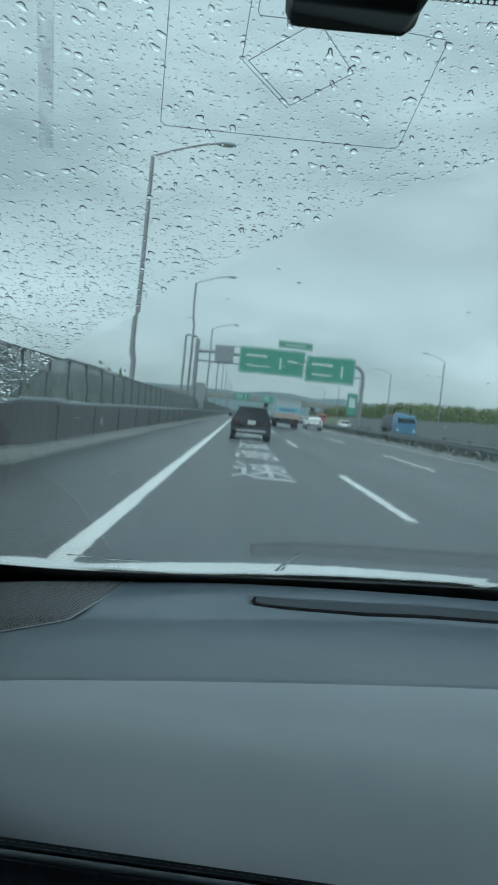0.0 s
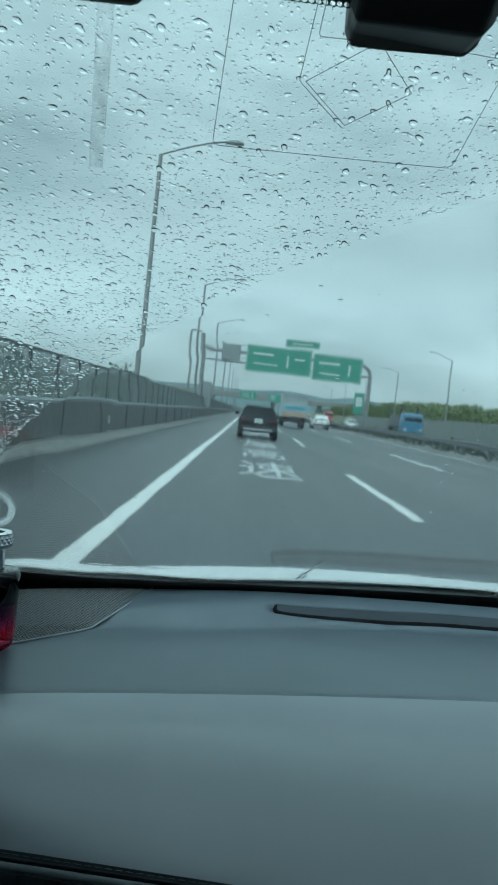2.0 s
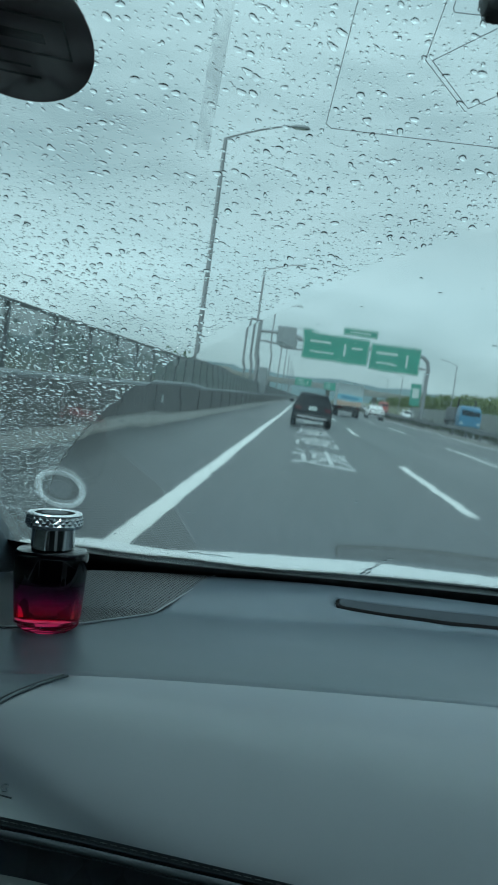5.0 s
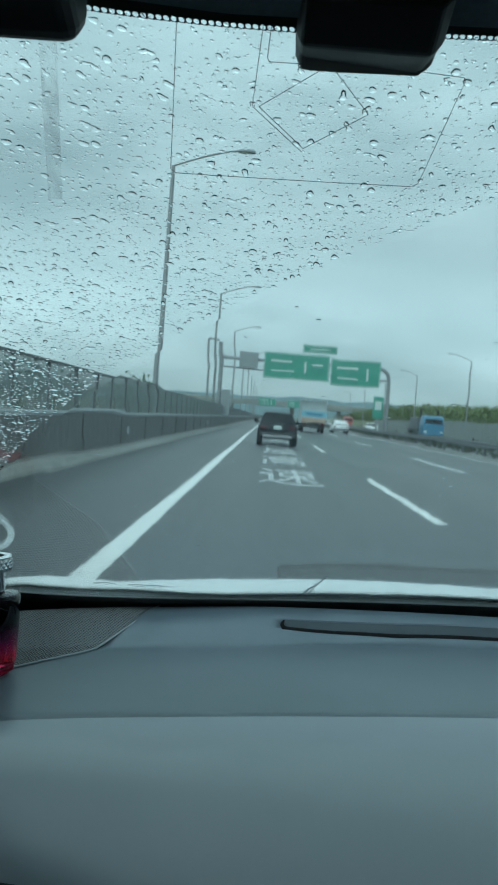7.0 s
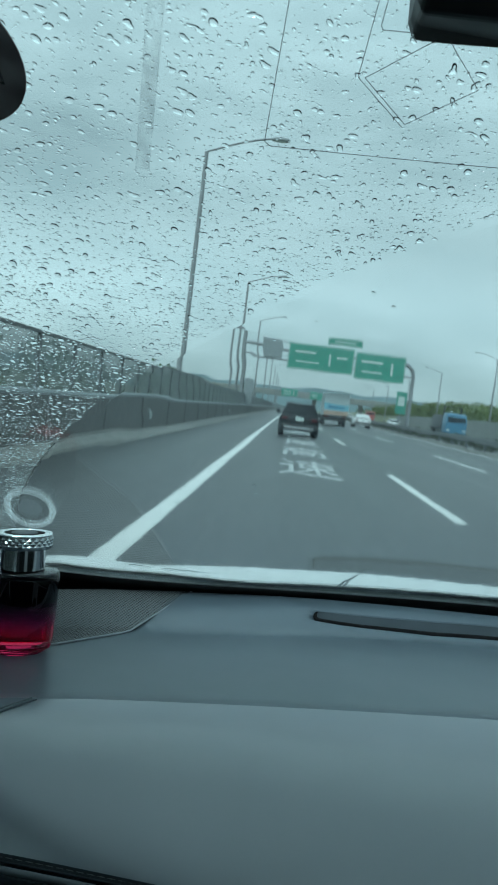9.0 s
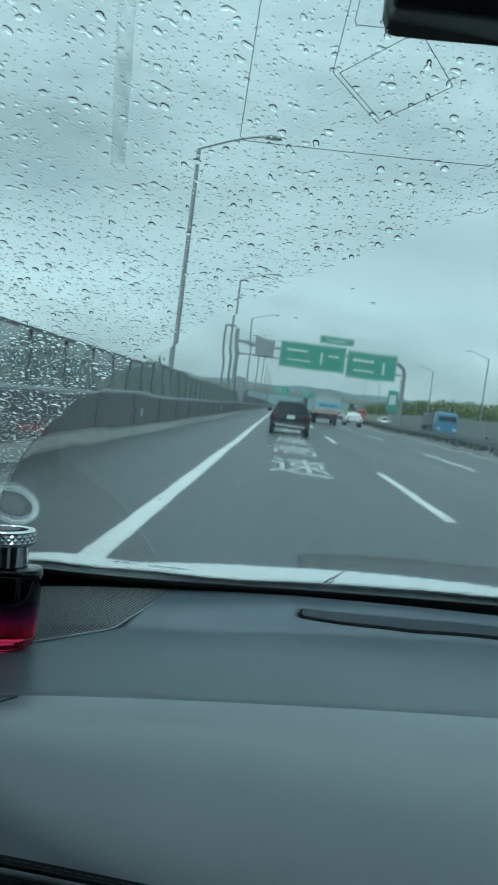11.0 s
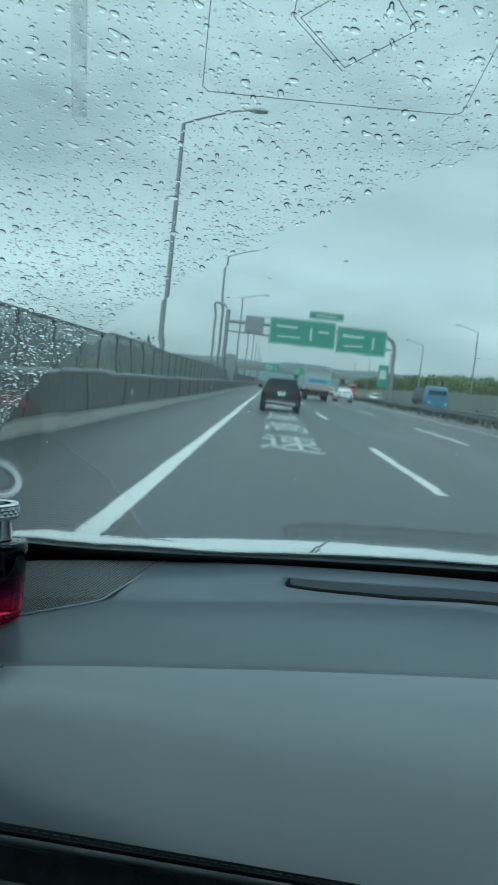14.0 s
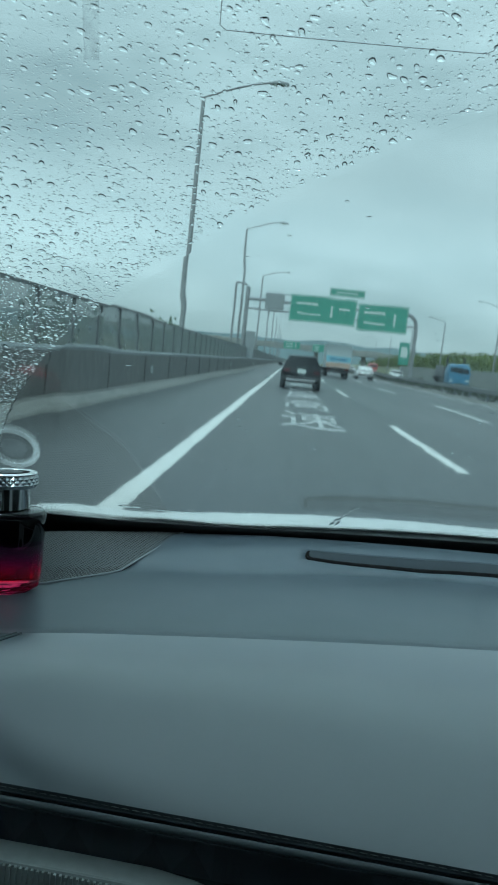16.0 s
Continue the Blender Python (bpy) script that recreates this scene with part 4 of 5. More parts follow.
t, b = [], []
for k in range(22):
    rt, rb = [], []
    for j in range(41):
        x = CX + (-1 + 2 * j / 40) * 0.83
        y0 = bonnet_rear(x)
        y = y0 + (2.12 - 0.15 * (x - CX) ** 2 - y0) * k / 21
        z = bonnet_z(x, y)
        rt.append((x, y, z))
        rb.append((x, y, z - 0.0025 - 0.0125 * min(1.0, k / 3)))
    t.append(rt)
    b.append(rb)
cpart("bonnet", Mesh().slab(t, b), "wet white bonnet", OURPAINT, smooth=True)
t, b = [], []
for k in range(6):
    rt, rb = [], []
    for j in range(31):
        x = CX + (-1 + 2 * j / 30) * 0.80
        p0 = on_glass(x, -0.07, 0.008)
        y1 = bonnet_rear(x) + 0.015
        y = p0.y + (y1 - p0.y) * k / 5
        z = p0.z + (bonnet_z(x, y1) - 0.006 - p0.z) * k / 5 - 0.012 * math.sin(math.pi * k / 5)
        rt.append((x, y, z))
        rb.append((x, y, z - 0.02))
    t.append(rt)
    b.append(rb)
cpart("cowl", Mesh().slab(t, b), "black plastic cowl below the windscreen", COWL, smooth=True)


# wipers lying at rest along the foot of the glass
def wiper(px, ps, tip_x, tip_s, reach):
    arm_pts = [on_glass(px + (tip_x - px) * u, ps + (tip_s - ps) * u, o) for u, o in ((0, 0.014), (0.08, 0.020), (0.3, 0.018), (reach, 0.014))]
    wp = cpart("wiper", Mesh().tube(arm_pts, [0.012, 0.011, 0.008, 0.006], 8), "black wiper at rest", PLASTIC, smooth=True)
    blade = Mesh()
    blade.loft([[on_glass(px + (tip_x - px) * u, ps + (tip_s - ps) * u + a, o) for a, o in ((-0.004, 0.010), (-0.0012, 0.006), (0.0012, 0.006), (0.004, 0.010), (0.009, 0.013), (0.0, 0.017), (-0.007, 0.013))] for u in (0.12, 0.2, 0.4, 0.6, 0.8, 0.97, 1.0)])
    part("blade", blade, wp, material=RUBBER, smooth=True)
    hub = Mesh()
    hub.loft([[on_glass(px + (tip_x - px) * u, ps + (tip_s - ps) * u + a, o) for a, o in ((-0.010, 0.010), (0.010, 0.010), (0.008, 0.018), (-0.008, 0.018))] for u in (reach - 0.04, reach + 0.06)])
    part("joint", hub, wp, material=PLASTIC, bevel=0.002)
    return wp


wiper(0.5486, -0.105, -0.215, -0.062, 0.58)
wiper(1.06, -0.10, 0.50, -0.050, 0.6)

# ---- dashboard ----
def seam_shift(x):
    return -0.007 - 0.064 * max(-0.3, min(0.3, x))


def seam_y(x):
    return min(0.70 - 0.15 * (x - 0.983) ** 2, 0.664 - 0.26 * (x - CX) ** 2) + seam_shift(x)


def rear_y(x):
    return 0.867 - 0.26 * (x - CX) ** 2


def slot_y(x):
    return rear_y(x) - 0.0335 + 0.006 * smooth_step(0.04, 0.24, x)


SLOT = 0.022


def front_y(x):
    return 0.4095 - 0.075 * max(-0.16, min(x, 0.4))


def left_fall(x):
    return 0.30 * max(0.0, -0.08 - x) ** 2


def dash_z(x, y):
    """The top of the dashboard: a crowned front panel, a crease, a shallow valley and a rise to the glass."""
    ys, yr, yf = seam_y(x), rear_y(x), front_y(x)
    z_rear = 1.009 - 0.004 * smooth_step(0.05, -0.15, x)
    if y <= ys:
        p = min(1.0, max(0.0, (y - yf) / (ys - yf)))
        z = 0.9625 + 0.0410 * (1 - (1 - p) ** 2.8) + 0.35 * left_fall(x) * smooth_step(0.0, 0.30, p) * smooth_step(1.0, 0.75, p)
    else:
        mid = 1.0035 - 0.0010 * smooth_step(ys, ys + 0.002, y) - 0.072 * (y - ys)
        run = max(0.03, yr - ys + seam_shift(x) - 0.186 - 0.032 * smooth_step(-0.10, 0.10, x))
        rise = z_rear - 0.0198 * max(0.0, (yr - y) / run) ** 1.3
        z = 0.5 * (mid + rise + math.hypot(mid - rise, 0.0006 + 0.0020 * smooth_step(-0.02, -0.12, x)))
    return z - left_fall(x)


def slot_depth(x, y):
    yn = slot_y(x)
    e = smooth_step(0.040, 0.050, x) * smooth_step(1.0, 0.985, x)
    if y < yn or y > yn + SLOT:
        return 0.0
    return 0.0075 * e * smooth_step(0.0, 0.002, y - yn) * smooth_step(0.0140, 0.0118, y - yn)


xs = [-0.40 + 0.02 * k for k in range(20)] + [0.0 + 0.004 * k for k in range(18)] + [0.075 + 0.03 * k for k in range(41)]
t, b = [], []
lines = [("g", v) for v in (0.0, 0.0004, 0.0009, 0.0014, 0.0019)] + [("f", v) for v in (0.03, 0.1, 0.2, 0.35, 0.5, 0.65, 0.8, 0.92, 0.985)] + [("s", -0.0006), ("s", 0.0), ("s", 0.001)] + [("m", v) for v in (0.06, 0.14, 0.24, 0.36, 0.5, 0.57, 0.64, 0.70, 0.75, 0.79, 0.83, 0.87, 0.91, 0.95, 0.99)] + [("n", -0.0012), ("n", 0.0004), ("n", 0.0022), ("n", 0.0100), ("n", 0.0118), ("n", 0.0129), ("n", 0.0140), ("n", 0.022)] + [("r", v) for v in (0.4, 0.8, 1.0)]
for dz, dy in ((-0.0022, 0.003), (-0.0018, 0.0002), (-0.0012, -0.0004), (-0.0007, -0.0004), (-0.0003, -0.0002)):
    t.append([(x, front_y(x) + dy, dash_z(x, front_y(x)) + dz) for x in xs])
GROOVE = {0.0: 0.0002, 0.0004: 0.0010, 0.0009: 0.0003, 0.0014: 0.0012, 0.0019: 0.0}
for mode, v in lines:
    row = []
    for x in xs:
        ys, yn, yr = seam_y(x), slot_y(x), rear_y(x)
        if mode == "f":
            y = front_y(x) + (ys - 0.0012 - front_y(x)) * v
        elif mode == "g":
            y = front_y(x) + v
        elif mode == "s":
            y = ys + v
        elif mode == "m":
            y = ys + 0.0012 + (yn - 0.0012 - ys) * v
        elif mode == "n":
            y = yn + v
        else:
            y = yn + SLOT + (yr - yn - SLOT) * v
        z = dash_z(x, y) - slot_depth(x, y) - (GROOVE[v] if mode == "g" else 0)
        row.append((x, y, z))
    t.append(row)
b = [[(x, y + 0.012, z - 0.03) if i < 5 else (x, y, z - 0.03) for x, y, z in row] for i, row in enumerate(t)]
fold = 5 + [m for m, v in lines].index("s") + 1
dashboard = cpart("dashboard", Mesh().slab(t[fold:], b[fold:]).data("dashboard", DASH, True, crease=0.6), "dark grey grained dashboard with a curved top")
part("front_lip", Mesh().slab(t[:10], b[:10]).data("front_lip", LIP, True, crease=0.9), dashboard, "matt stitched front lip")
part("padded_panel", Mesh().slab(t[9:fold + 1], b[9:fold + 1]).data("padded_panel", PANEL, True, crease=0.3), dashboard, "stitched soft grey panel")
def vent_z(x, d, h):
    return dash_z(x, slot_y(x) + d) + h


curl = [(0.0520, 0.0165), (0.0490, 0.0140), (0.0474, 0.0110), (0.0470, 0.0078), (0.0484, 0.0046), (0.0515, 0.0030)] + [(0.056 + 0.02 * k, 0.0026) for k in range(47)]
slot = [(x, slot_y(x) + d, vent_z(x, d, -0.0020)) for x, d in curl]
scoop = ((0.0030, -0.0120), (0.0040, -0.0085), (0.0052, -0.0060), (0.0068, -0.0039), (0.0084, -0.0023), (0.0100, -0.0012), (0.0114, -0.0005), (0.0126, 0.0000), (0.0130, -0.0030), (0.0130, -0.0120))
part("vent_scoop", Mesh().loft([[(x, slot_y(x) + d, vent_z(x, d, h)) for d, h in scoop] for x in [0.0500 + 0.02 * k for k in range(47)]]), dashboard, "curved rear wall of the defroster slot", VENT, smooth=True)
# black bar stands for the shaded opening of the slot
part("defroster_vent", Mesh().tube(slot, [0.0004, 0.0009, 0.0014, 0.0019, 0.0023] + [0.0025] * (len(curl) - 5), 8), dashboard, "long defroster slot, its shade put in as a black bar", VOID, smooth=True)

# the long gap at the glass, its shade put in as a black sheet
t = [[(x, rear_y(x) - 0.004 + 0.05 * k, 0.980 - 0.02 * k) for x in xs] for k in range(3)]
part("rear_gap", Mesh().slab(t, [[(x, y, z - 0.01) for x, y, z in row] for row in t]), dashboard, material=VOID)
# lower fascia: the shaded cavity below the edge put in as a black slab
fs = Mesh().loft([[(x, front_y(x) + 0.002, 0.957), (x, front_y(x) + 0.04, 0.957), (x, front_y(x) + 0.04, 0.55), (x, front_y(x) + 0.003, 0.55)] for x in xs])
part("fascia", fs, dashboard, "lower fascia, black for the shade of the cavity", VOID)
part("piping", Mesh().tube([(x, front_y(x) - 0.0020, 0.9588 - left_fall(x)) for x in xs], 0.0018, 10), dashboard, "soft grey piping along the front edge", DASHTRIM, smooth=True)
part("piping", Mesh().tube([(x, front_y(x) - 0.0014, 0.9552 - left_fall(x)) for x in xs], 0.0005, 8), dashboard, material=DASHTRIM, smooth=True)
ledge = Mesh().slab([[(x, front_y(x) + d, 0.9350 - left_fall(x) - 0.10 * max(0.0, x + 0.03)) for x in (-0.36, -0.2, -0.12, -0.07, -0.03, 0.02)] for d in (0.004, -0.006, -0.0125)], [[(x, front_y(x) + d, 0.885) for x in (-0.36, -0.2, -0.12, -0.07, -0.03, 0.02)] for d in (0.004, -0.006, -0.0125)])
part("glovebox_trim", ledge, dashboard, "pale grey trim below the dashboard edge", TRIMGREY, bevel=0.0015)
rib = rbox(-0.0006, 0.0006, -0.0006, 0.002, 0.885, 0.928).data("rib", TRIMGREY)
for k in range(60):
    x = -0.155 + 0.0028 * k
    part("rib", rib, dashboard).location = (x, front_y(x) - 0.0135, 0.0055 - left_fall(x) - 0.10 * max(0.0, x + 0.03))
# lid in the same black, shade of the cavity put into its colour
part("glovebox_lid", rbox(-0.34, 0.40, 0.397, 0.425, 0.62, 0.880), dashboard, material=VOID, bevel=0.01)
stitch = Mesh().loft([[(x, r * math.cos(a), 0.5 * r * math.sin(a)) for a in [k * math.pi / 3 for k in range(6)]] for x, r in ((-0.0019, 0.0001), (-0.0015, 0.00035), (0.0015, 0.00035), (0.0019, 0.0001))]).data("stitch", THREAD, smooth=True)
for k in range(150):
    x = -0.30 + 0.0052 * k
    st = part("stitch", stitch, dashboard)
    st.location = (x, front_y(x) + 0.0009, dash_z(x, front_y(x) + 0.0009) - 0.0002)
    st.rotation_euler = (0, 0, -0.075)


def corner_y(x):
    return 0.5125 + 1.65 * (x + 0.1355)


corner = [-0.1365 - 0.0075 * k for k in range(18)]
rows = [[(x, y, dash_z(x, y) + 0.0004) for y in [max(corner_y(x), front_y(x) + 0.004) + (seam_y(x) - 0.0004 - max(corner_y(x), front_y(x) + 0.004)) * v / 7 for v in range(8)]] for x in corner]
part("corner_piece", Mesh().slab(rows, [[(x, y, z - 0.003) for x, y, z in row] for row in rows]), dashboard, "plain dark corner beside the stitched panel", DASH, smooth=True)
for off in (0.0, 0.0035):
    pts = [(-0.1355 - off * 0.8, 0.5125)] + [(x - off, corner_y(x)) for x in (-0.1405, -0.1480, -0.1565, -0.1650, -0.1735, -0.1830)]
    part("corner_seam", Mesh().tube([(x, y, dash_z(x, min(y, seam_y(x) - 0.002)) + 0.0005) for x, y in pts], 0.0007, 6), dashboard, material=DASHTRIM, smooth=True)
word = part("lettering", letters("AIRBAG", 0.0063, DASH, "lettering", 0.0002), dashboard, "embossed safety word")
word.location, word.rotation_euler = (-0.1478, 0.4310, dash_z(-0.1478, 0.4310) + 0.0006), (radians(34), 0, radians(-4.3))
under = part("underline", rbox(-0.0145, 0.0145, -0.0003, 0.0003, -0.0002, 0.0003), dashboard, material=LIP)
under.location, under.rotation_euler = (-0.1483, 0.4287, dash_z(-0.1483, 0.4287) + 0.0004), (radians(34), radians(1.5), radians(-4.3))

# speaker grille of fine perforated mesh
GRILLE_EDGE = ((-0.074, 0.812), (-0.1165, 0.705), (-0.124, 0.692), (-0.164, 0.642), (-0.218, 0.612), (-0.262, 0.598))


def in_grille(x, y):
    if not (-0.262 < x < -0.072) or y > rear_y(x) - 0.002:
        return False
    e = sorted(GRILLE_EDGE)
    return y > np.interp(x, [p[0] for p in e], [p[1] for p in e])


cells = []
for i in range(92):
    for j in range(108):
        x, y = -0.262 + 0.0028 * (i + j % 3 / 3), 0.596 + 0.0025 * j
        if in_grille(x, y - 0.0012):
            cells.append((x, y, 0.0028, 0.0025))
tagged(part("speaker_grille", perforated(cells, lambda u, v: (u, v, dash_z(u, v) + 0.0011), 0.76, 0.97), dashboard, "fine perforated grey speaker grille", GRILLE), kind="stuff")
back = Mesh()
for u, v, w, h in cells:
    back.add([(u + a * w / 2, v + b_ * h / 2, dash_z(u, v) + 0.0003) for a, b_ in ((-1, -1), (1, -1), (1, 1), (-1, 1))], [(0, 1, 2, 3)])
part("grille_backing", back, dashboard, material=VOID)
part("grille_edge", Mesh().tube([(x, y, dash_z(x, y) + 0.0011) for x, y in GRILLE_EDGE[:-1]], 0.0008, 6), dashboard, material=GRILLETRIM, smooth=True)

# sun visor and the small housing at the top of the glass
vis = Mesh()
vis.loft([[(x, 0.246, 1.2895), (x, 0.255, 1.2985), (x, 0.250, 1.314), (x, 0.09, 1.372), (x, 0.08, 1.362)] for x in (-0.235, -0.037)])
sun_visor = cpart("sun_visor", vis, "dark sun visor folded up", PLASTIC, bevel=0.004, segs=3)
hs = Mesh()
hs.loft([[(x, 0.268, z0), (x, 0.288, z0 + 0.004), (x, 0.292, z0 + 0.016), (x, 0.262, z0 + 0.022), (x, 0.254, z0 + 0.006)] for x, z0 in ((0.0155, 1.3081), (0.0175, 1.3041), (0.0525, 1.3036), (0.0560, 1.3081))])
cpart("sensor_housing", hs, "small black sensor housing at the top of the glass", FRIT, bevel=0.0015)

# ---- small things ----
sticker = thing("windscreen_sticker", "round dark inspection sticker seen from behind on the glass", "sticker", on_glass(-0.116, 0.567))
n = 48
disc = Mesh()
for o in (-0.0006, -0.0010):
    disc.add([on_glass(-0.116 + 0.0255 * math.cos(2 * math.pi * k / n), 0.567 + 0.0265 * math.sin(2 * math.pi * k / n), o) - on_glass(-0.116, 0.567) for k in range(n)], [])
disc.f = [tuple(range(n)), tuple(range(2 * n - 1, n - 1, -1))] + [(k, (k + 1) % n, n + (k + 1) % n, n + k) for k in range(n)]
part("disc", disc, sticker, material=STICKER)
for u0, u1, v0, v1 in ((-0.016, 0.0185, 0.004, 0.0046), (-0.016, 0.0185, -0.008, -0.0074), (0.0180, 0.0186, -0.008, 0.004), (-0.014, 0.006, -0.013, -0.0124), (-0.012, 0.008, -0.0165, -0.0159), (-0.010, 0.012, -0.004, -0.001)):
    br = Mesh().add([on_glass(-0.116 + u, 0.567 + v, o) - on_glass(-0.116, 0.567) for o in (-0.0011, -0.0014) for u, v in ((u0, v0), (u1, v0), (u1, v1), (u0, v1))],
                    [(0, 1, 2, 3), (7, 6, 5, 4), (0, 4, 5, 1), (1, 5, 6, 2), (2, 6, 7, 3), (3, 7, 4, 0)])
    part("bar", br, sticker, material=STICKERPRINT)

strip = Mesh().add([on_glass(x, s, o) for o in (-0.0005, -0.0007) for x, s in ((-0.0642, 0.535), (-0.0596, 0.536), (-0.0478, 0.606), (-0.0526, 0.605))],
                   [(0, 1, 2, 3), (7, 6, 5, 4), (0, 4, 5, 1), (1, 5, 6, 2), (2, 6, 7, 3), (3, 7, 4, 0)])
solid("film_strip", strip, STRIP, "narrow faint grey film strip on the windscreen", "film strip")

# perfume bottle on the dashboard
BX, BY = -0.1850, 0.6190
bottle = thing("perfume_bottle", "black-to-rose glass perfume bottle with a chrome cap on the dashboard", "perfume bottle", (BX, BY, dash_z(BX, BY) + 0.0004))
bottle.scale = (1.10, 1.10, 1.07)
bottle.rotation_euler = (radians(-2.5), radians(-3.0), radians(12))


def oval(a, b_, z, n=32, p=3.2):
    return [(a * abs(math.cos(t_)) ** (2 / p) * (1 if math.cos(t_) >= 0 else -1), b_ * abs(math.sin(t_)) ** (2 / p) * (1 if math.sin(t_) >= 0 else -1), z) for t_ in (2 * math.pi * k / n for k in range(n))]


glass_body = part("glass_body", Mesh().loft([oval(0.0222, 0.0170, 0.0086, 48, 2.6), oval(0.0230, 0.0177, 0.0096, 48, 2.6), oval(0.0242, 0.0186, 0.0300, 48, 2.6), oval(0.0254, 0.0194, 0.0530, 48, 2.6), oval(0.0248, 0.0190, 0.0556, 48, 2.6), oval(0.0234, 0.0180, 0.0576, 48, 2.6), oval(0.0150, 0.0140, 0.0585, 48, 2.6)]), bottle, "thick glass, black above and rose below", FADED, smooth=True)
glass_body.visible_shadow = False
part("lacquer", Mesh().loft([oval(0.0226, 0.0172, 0.0345, 48, 2.6), oval(0.0238, 0.0182, 0.0360, 48, 2.6), oval(0.0251, 0.0191, 0.0530, 48, 2.6), oval(0.0240, 0.0184, 0.0552, 48, 2.6)]), bottle, "black inner lacquer", INKY, smooth=True)
part("liquid", Mesh().loft([oval(0.0196, 0.0146, 0.0105), oval(0.0204, 0.0154, 0.0112), oval(0.0218, 0.0164, 0.0330), oval(0.0212, 0.0158, 0.0338)]), bottle, "rose liquid, darker towards its top", FADED, smooth=True)
foot = Mesh()
foot.loft([[(a * math.cos(2 * math.pi * (k + d) / 10), 0.77 * a * math.sin(2 * math.pi * (k + d) / 10), z) for k in range(10)] for a, z, d in ((0.0168, 0.0, 0.0), (0.0208, 0.0026, 0.0), (0.0232, 0.0062, 0.5), (0.0230, 0.0084, 0.5))])
glass_foot = part("glass_foot", foot, bottle, "faceted rose glass foot", FOOTGLASS)
glass_foot.visible_shadow = False
cap = part("cap", Mesh().lathe([(0.0140, 0.0588), (0.0148, 0.0592), (0.0148, 0.0735), (0.0140, 0.0738)], 40), bottle, "polished chrome cap", CHROME, smooth=True)
part("collar", Mesh().lathe([(0.0142, 0.0735), (0.0182, 0.0739), (0.0188, 0.0748), (0.0188, 0.0818), (0.0186, 0.0828), (0.0165, 0.0832), (0.0142, 0.0815), (0.0142, 0.0735)], 40, caps=False), cap, material=CHROME, smooth=True)
stud = Mesh().add([(0.0186, -0.00235, 0), (0.0186, 0, -0.0022), (0.0186, 0.00235, 0), (0.0186, 0, 0.0022), (0.0197, 0, 0)], [(0, 1, 4), (1, 2, 4), (2, 3, 4), (3, 0, 4)]).data("stud", CHROME)
for row in range(3):
    for k in range(25):
        sd = part("stud", stud, cap)
        sd.location, sd.rotation_euler = (0, 0, 0.0764 + 0.0022 * row), (0, 0, radians(14.4 * k + 7.2 * (row % 2)))
part("top_ring", Mesh().lathe([(0.0136, 0.0812), (0.0186, 0.0832), (0.0188, 0.0838), (0.0184, 0.0845), (0.0140, 0.0845), (0.0136, 0.0840), (0.0136, 0.0812)], 40, caps=False), cap, "bright silver ring", RING, smooth=True)
part("inset", Mesh().lathe([(0.0001, 0.0795), (0.0137, 0.0795), (0.0137, 0.0841), (0.0001, 0.0841)], 32), cap, "black lacquer inset", INKY)
part("button", Mesh().lathe([(0.0001, 0.0836), (0.0090, 0.0836), (0.0088, 0.0846), (0.0001, 0.0848)], 28), cap, material=DASHTRIM, smooth=True)

# ---- rain on the glass ----
PIVOT, SWEEP = (0.5486, -0.0697), 0.7804
drop_rng = random.Random(11)


def drop(m, x, s, r, tall, rings=3, n=9):
    """One flattened bead on the outer face, its rim a little uneven and drawn down the slope."""
    a0, ph = drop_rng.random() * 6.28, drop_rng.random() * 6.28
    ex, k2, k3 = 0.94 + 0.24 * drop_rng.random(), 0.26 * drop_rng.random() ** 1.5, 0.20 * drop_rng.random() ** 1.5
    if r > 0.0006 and drop_rng.random() < 0.16:
        ex, k2, k3, n = 0.9 + 0.5 * drop_rng.random(), 0.30 + 0.22 * drop_rng.random(), 0.12 + 0.2 * drop_rng.random(), 20
    rim = []
    for k in range(n):
        a = 2 * math.pi * k / n
        q = r * (1 + k2 * math.cos(2 * a + a0) + k3 * math.cos(3 * a + ph))
        rim.append((q * math.cos(a) * ex, q * math.sin(a) / ex))
    vs, fs = [on_glass(x + dx, s + ds, 0.00496) for dx, ds in rim], []
    lean = -0.15 * r
    for i in range(rings + 1):
        q = 1 - 0.93 * (i / rings)
        for dx, ds in rim:
            vs.append(on_glass(x + dx * q, s + ds * q + lean * (1 - q), 0.00501 + tall * (1 - q * q)))
    rings += 1
    for i in range(rings):
        for k in range(n):
            a, b_ = i * n + k, i * n + (k + 1) % n
            fs.append((a, b_, b_ + n, a + n))
    fs += [tuple(range(n))[::-1], tuple(range(rings * n, rings * n + n))]
    m.add(vs, fs)


rain = Mesh()
taken = {}


def free(x, s, r):
    i, j = int(x / 0.008), int(s / 0.008)
    for a in (-1, 0, 1):
        for b_ in (-1, 0, 1):
            for px, ps, pr in taken.get((i + a, j + b_), ()):
                if math.hypot(px - x, ps - s) < (pr + r) * 1.05:
                    return False
    taken.setdefault((i, j), []).append((x, s, r))
    return True


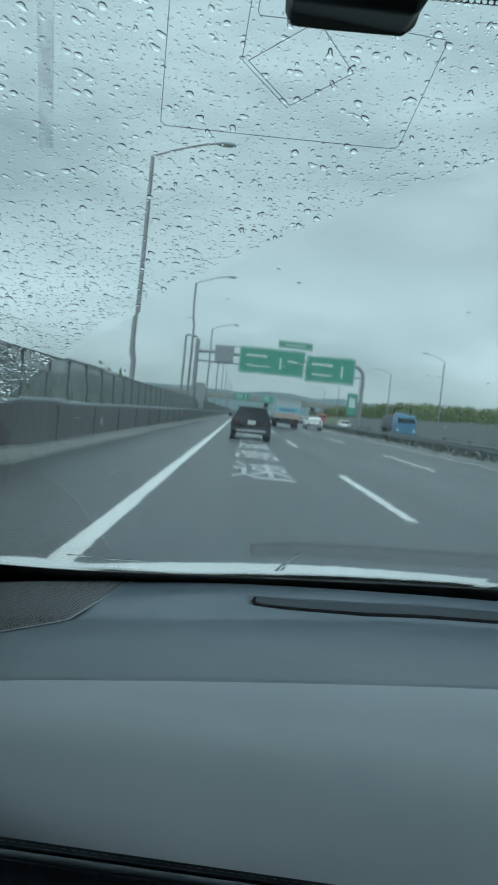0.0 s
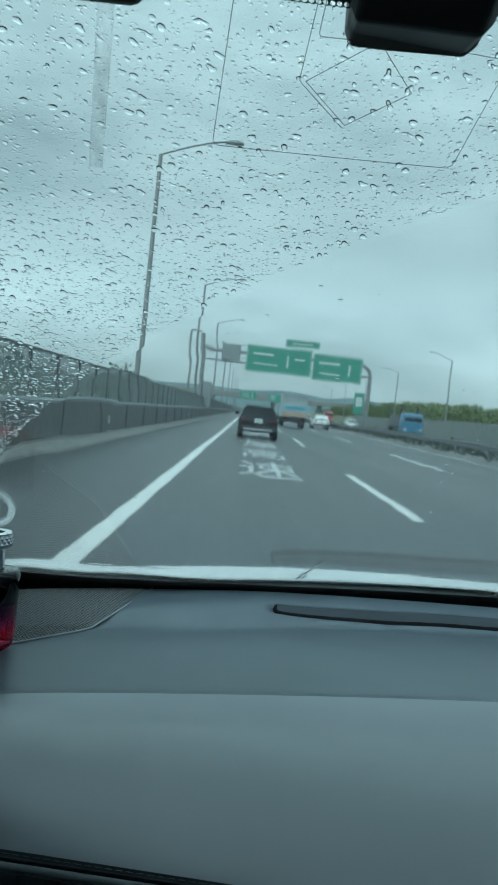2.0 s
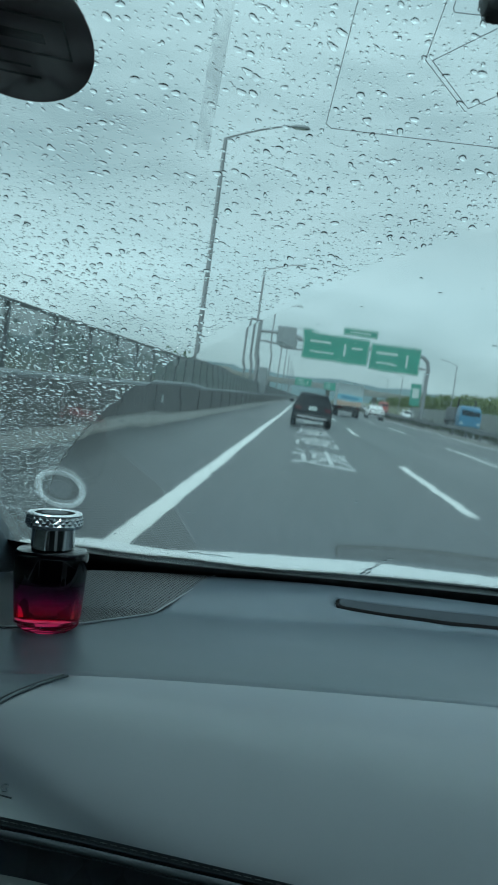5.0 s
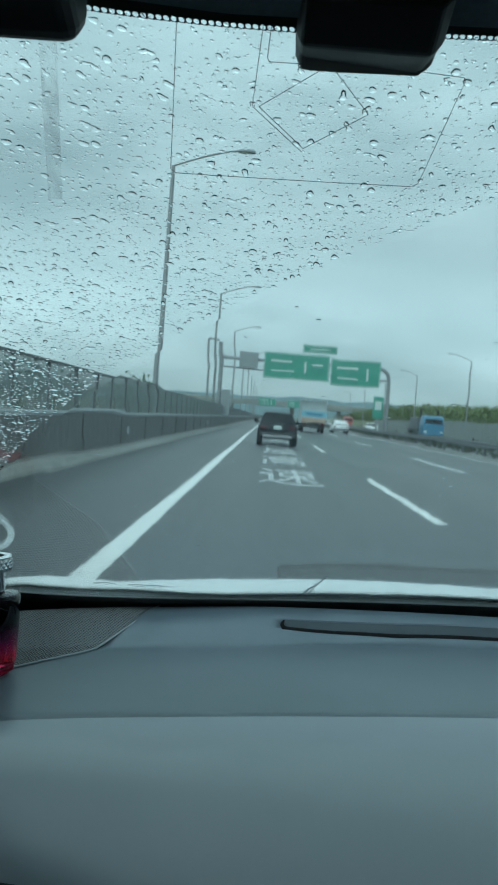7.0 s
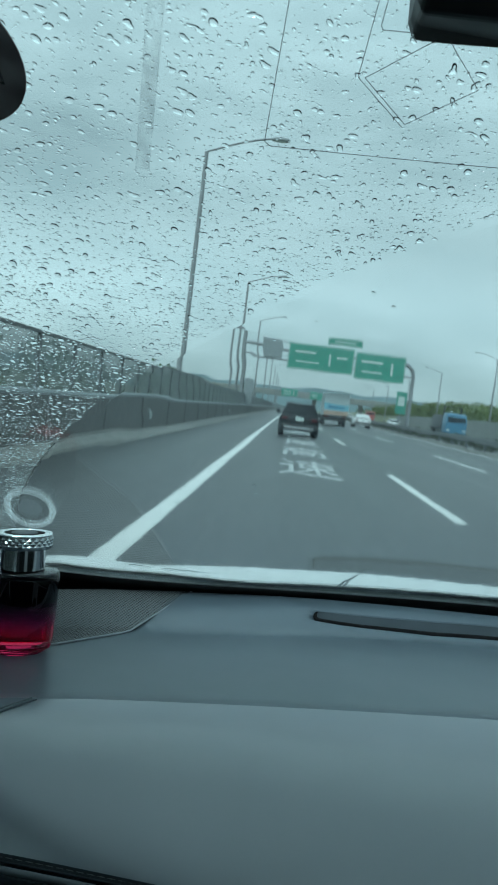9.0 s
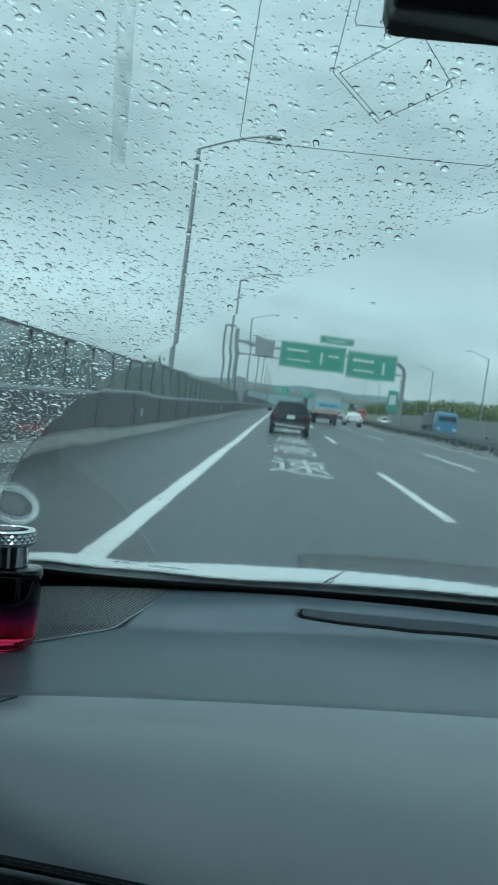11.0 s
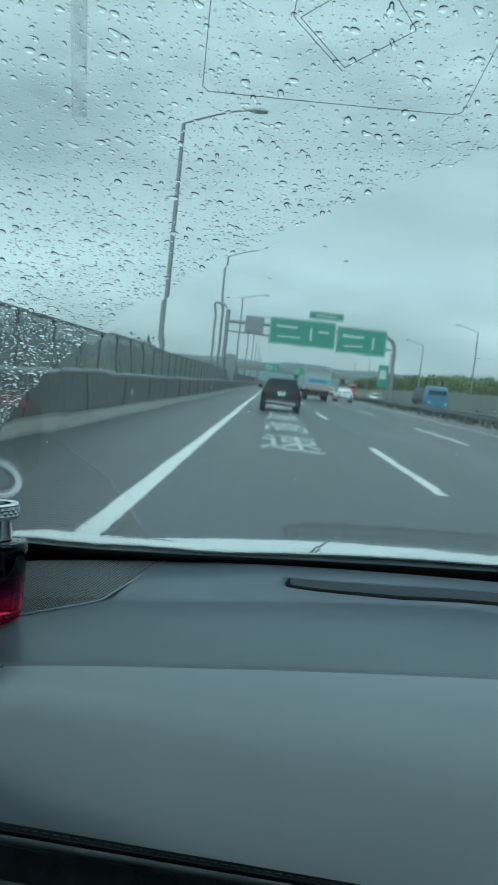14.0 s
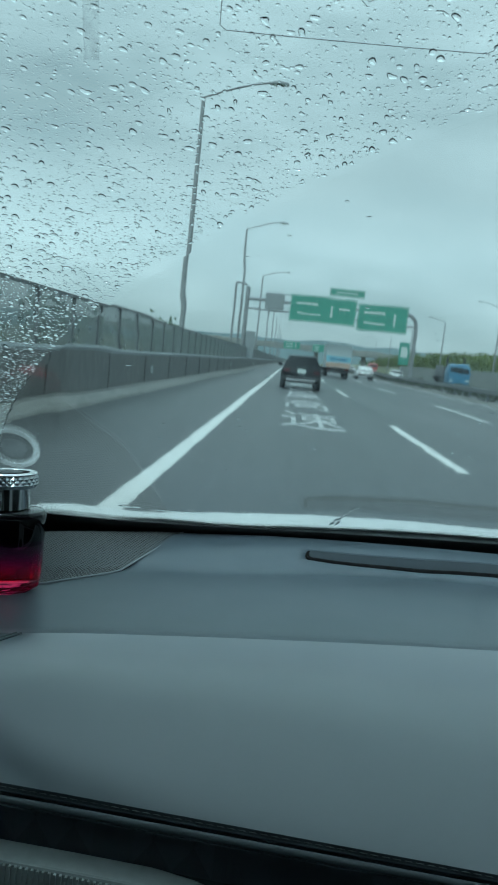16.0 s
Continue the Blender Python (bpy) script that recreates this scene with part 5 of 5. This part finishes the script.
for _ in range(110000):
    x, s = drop_rng.uniform(-0.27, 0.30), drop_rng.uniform(0.02, 0.66)
    if s > glass_top(x) + 0.01 or abs(x - CX) > half_width(s) - 0.01:
        continue
    out = math.hypot(x - PIVOT[0], s - PIVOT[1]) - SWEEP
    low = smooth_step(0.5, 0.2, s)
    if out < 0.001:
        continue
    if drop_rng.random() > 0.52 + 0.48 * low:
        continue
    k = 1.02 - 0.06 * smooth_step(0.2, 0.5, s)
    r = k * min(0.0015, 0.00035 * math.exp(abs(drop_rng.gauss(0, 0.72))))
    if free(x, s, r):
        big = r > 0.0008
        drop(rain, x, s, r, r * (drop_rng.uniform(0.36, 0.54) + 0.26 * smooth_step(0.54, 0.40, s)), 4 if big else 2, 14 if big else 8)
for _ in range(70000):
    x, s = drop_rng.uniform(-0.27, 0.20), drop_rng.uniform(0.02, 0.64)
    if s > glass_top(x) + 0.01 or abs(x - CX) > half_width(s) - 0.01 or math.hypot(x - PIVOT[0], s - PIVOT[1]) < SWEEP + 0.001:
        continue
    if drop_rng.random() > 0.30 + 0.70 * smooth_step(0.46, 0.25, s):
        continue
    r = drop_rng.uniform(0.00020, 0.00044)
    if free(x, s, r):
        drop(rain, x, s, r, r * drop_rng.uniform(0.45, 0.65), 2, 7)
for _ in range(150):
    x, s = drop_rng.uniform(-0.2, 0.3), drop_rng.uniform(0.05, 0.5)
    if math.hypot(x - PIVOT[0], s - PIVOT[1]) < SWEEP - 0.01 and free(x, s, 0.0015):
        r = drop_rng.uniform(0.0004, 0.0013)
        drop(rain, x, s, r, r * drop_rng.uniform(0.16, 0.34), 3, 12)
for _ in range(260):
    x, s, r = drop_rng.uniform(-0.22, 0.35), drop_rng.uniform(0.014, 0.040), drop_rng.uniform(0.0003, 0.0010)
    if drop_rng.random() < 0.55 and free(x, s, r):
        drop(rain, x, s, r, 0.4 * r, 3, 10)
for _ in range(420):
    a, o = radians(drop_rng.uniform(104, 170)), abs(drop_rng.gauss(0, 0.0022))
    x, s, r = PIVOT[0] + (SWEEP + o) * math.cos(a), PIVOT[1] + (SWEEP + o) * math.sin(a), drop_rng.uniform(0.0004, 0.0011)
    if s < glass_top(x) and abs(x - CX) < half_width(s) - 0.01 and free(x, s, r):
        drop(rain, x, s, r, 0.5 * r, 5, 14)
solid("rain_drops", rain, WATER, "clear rain drops scattered on the unwiped glass", "rain drops", "stuff", smooth=True)

film_top, film_low = [], []
for i in range(210):
    rr = 0.26 + (SWEEP - 0.003 - 0.26) * i / 209
    a_row, b_row = [], []
    for j in range(190):
        a = radians(101 + 76 * j / 189)
        x, s = PIVOT[0] + rr * math.cos(a), PIVOT[1] + rr * math.sin(a)
        edge = min(1.0, i / 8, (209 - i) / 8, j / 8, (189 - j) / 8)
        lift = noise.noise((rr * 95, a * 30, 1.7)) * 0.000008 + noise.noise((rr * 240, a * 75, 5.2)) * 0.000003
        a_row.append(on_glass(x, s, 0.00490 + edge * (0.00014 + lift)))
        b_row.append(on_glass(x, s, 0.00485))
    film_top.append(a_row)
    film_low.append(b_row)
water_film = solid("water_film", Mesh().slab(film_top, film_low), FILM, "thin rippled film of water on the wiped glass", "water film", "stuff", smooth=True)
water_film.visible_shadow = False

ridge_m = Mesh()
pts = []
for k in range(60):
    a = radians(152 + 0.42 * k)
    rr = SWEEP + 0.0006 * math.sin(k * 1.7)
    pts.append(on_glass(PIVOT[0] + rr * math.cos(a), PIVOT[1] + rr * math.sin(a), 0.0056))
ridge_m.tube(pts, [0.0004 + 0.0003 * (0.5 + 0.5 * math.sin(k * 2.1)) for k in range(60)], 6)
for x0, s0, x1, s1 in ((0.0705, 0.022, 0.0800, 0.075), (0.0660, 0.024, 0.0735, 0.050), (0.0650, 0.020, 0.0690, 0.030), (0.0790, 0.072, 0.0870, 0.086), (-0.10, 0.040, -0.06, 0.036), (-0.13, 0.045, -0.11, 0.043)):
    ridge_m.tube([on_glass(x0 + (x1 - x0) * u + 0.001 * math.sin(u * 9), s0 + (s1 - s0) * u, 0.0056) for u in (0, 0.2, 0.4, 0.6, 0.8, 1)], [0.0006, 0.0013, 0.0007, 0.0012, 0.0006, 0.0003], 6)
solid("water_streaks", ridge_m, WATER, "thin water streaks left by the wiper", "water streaks", "stuff", smooth=True)
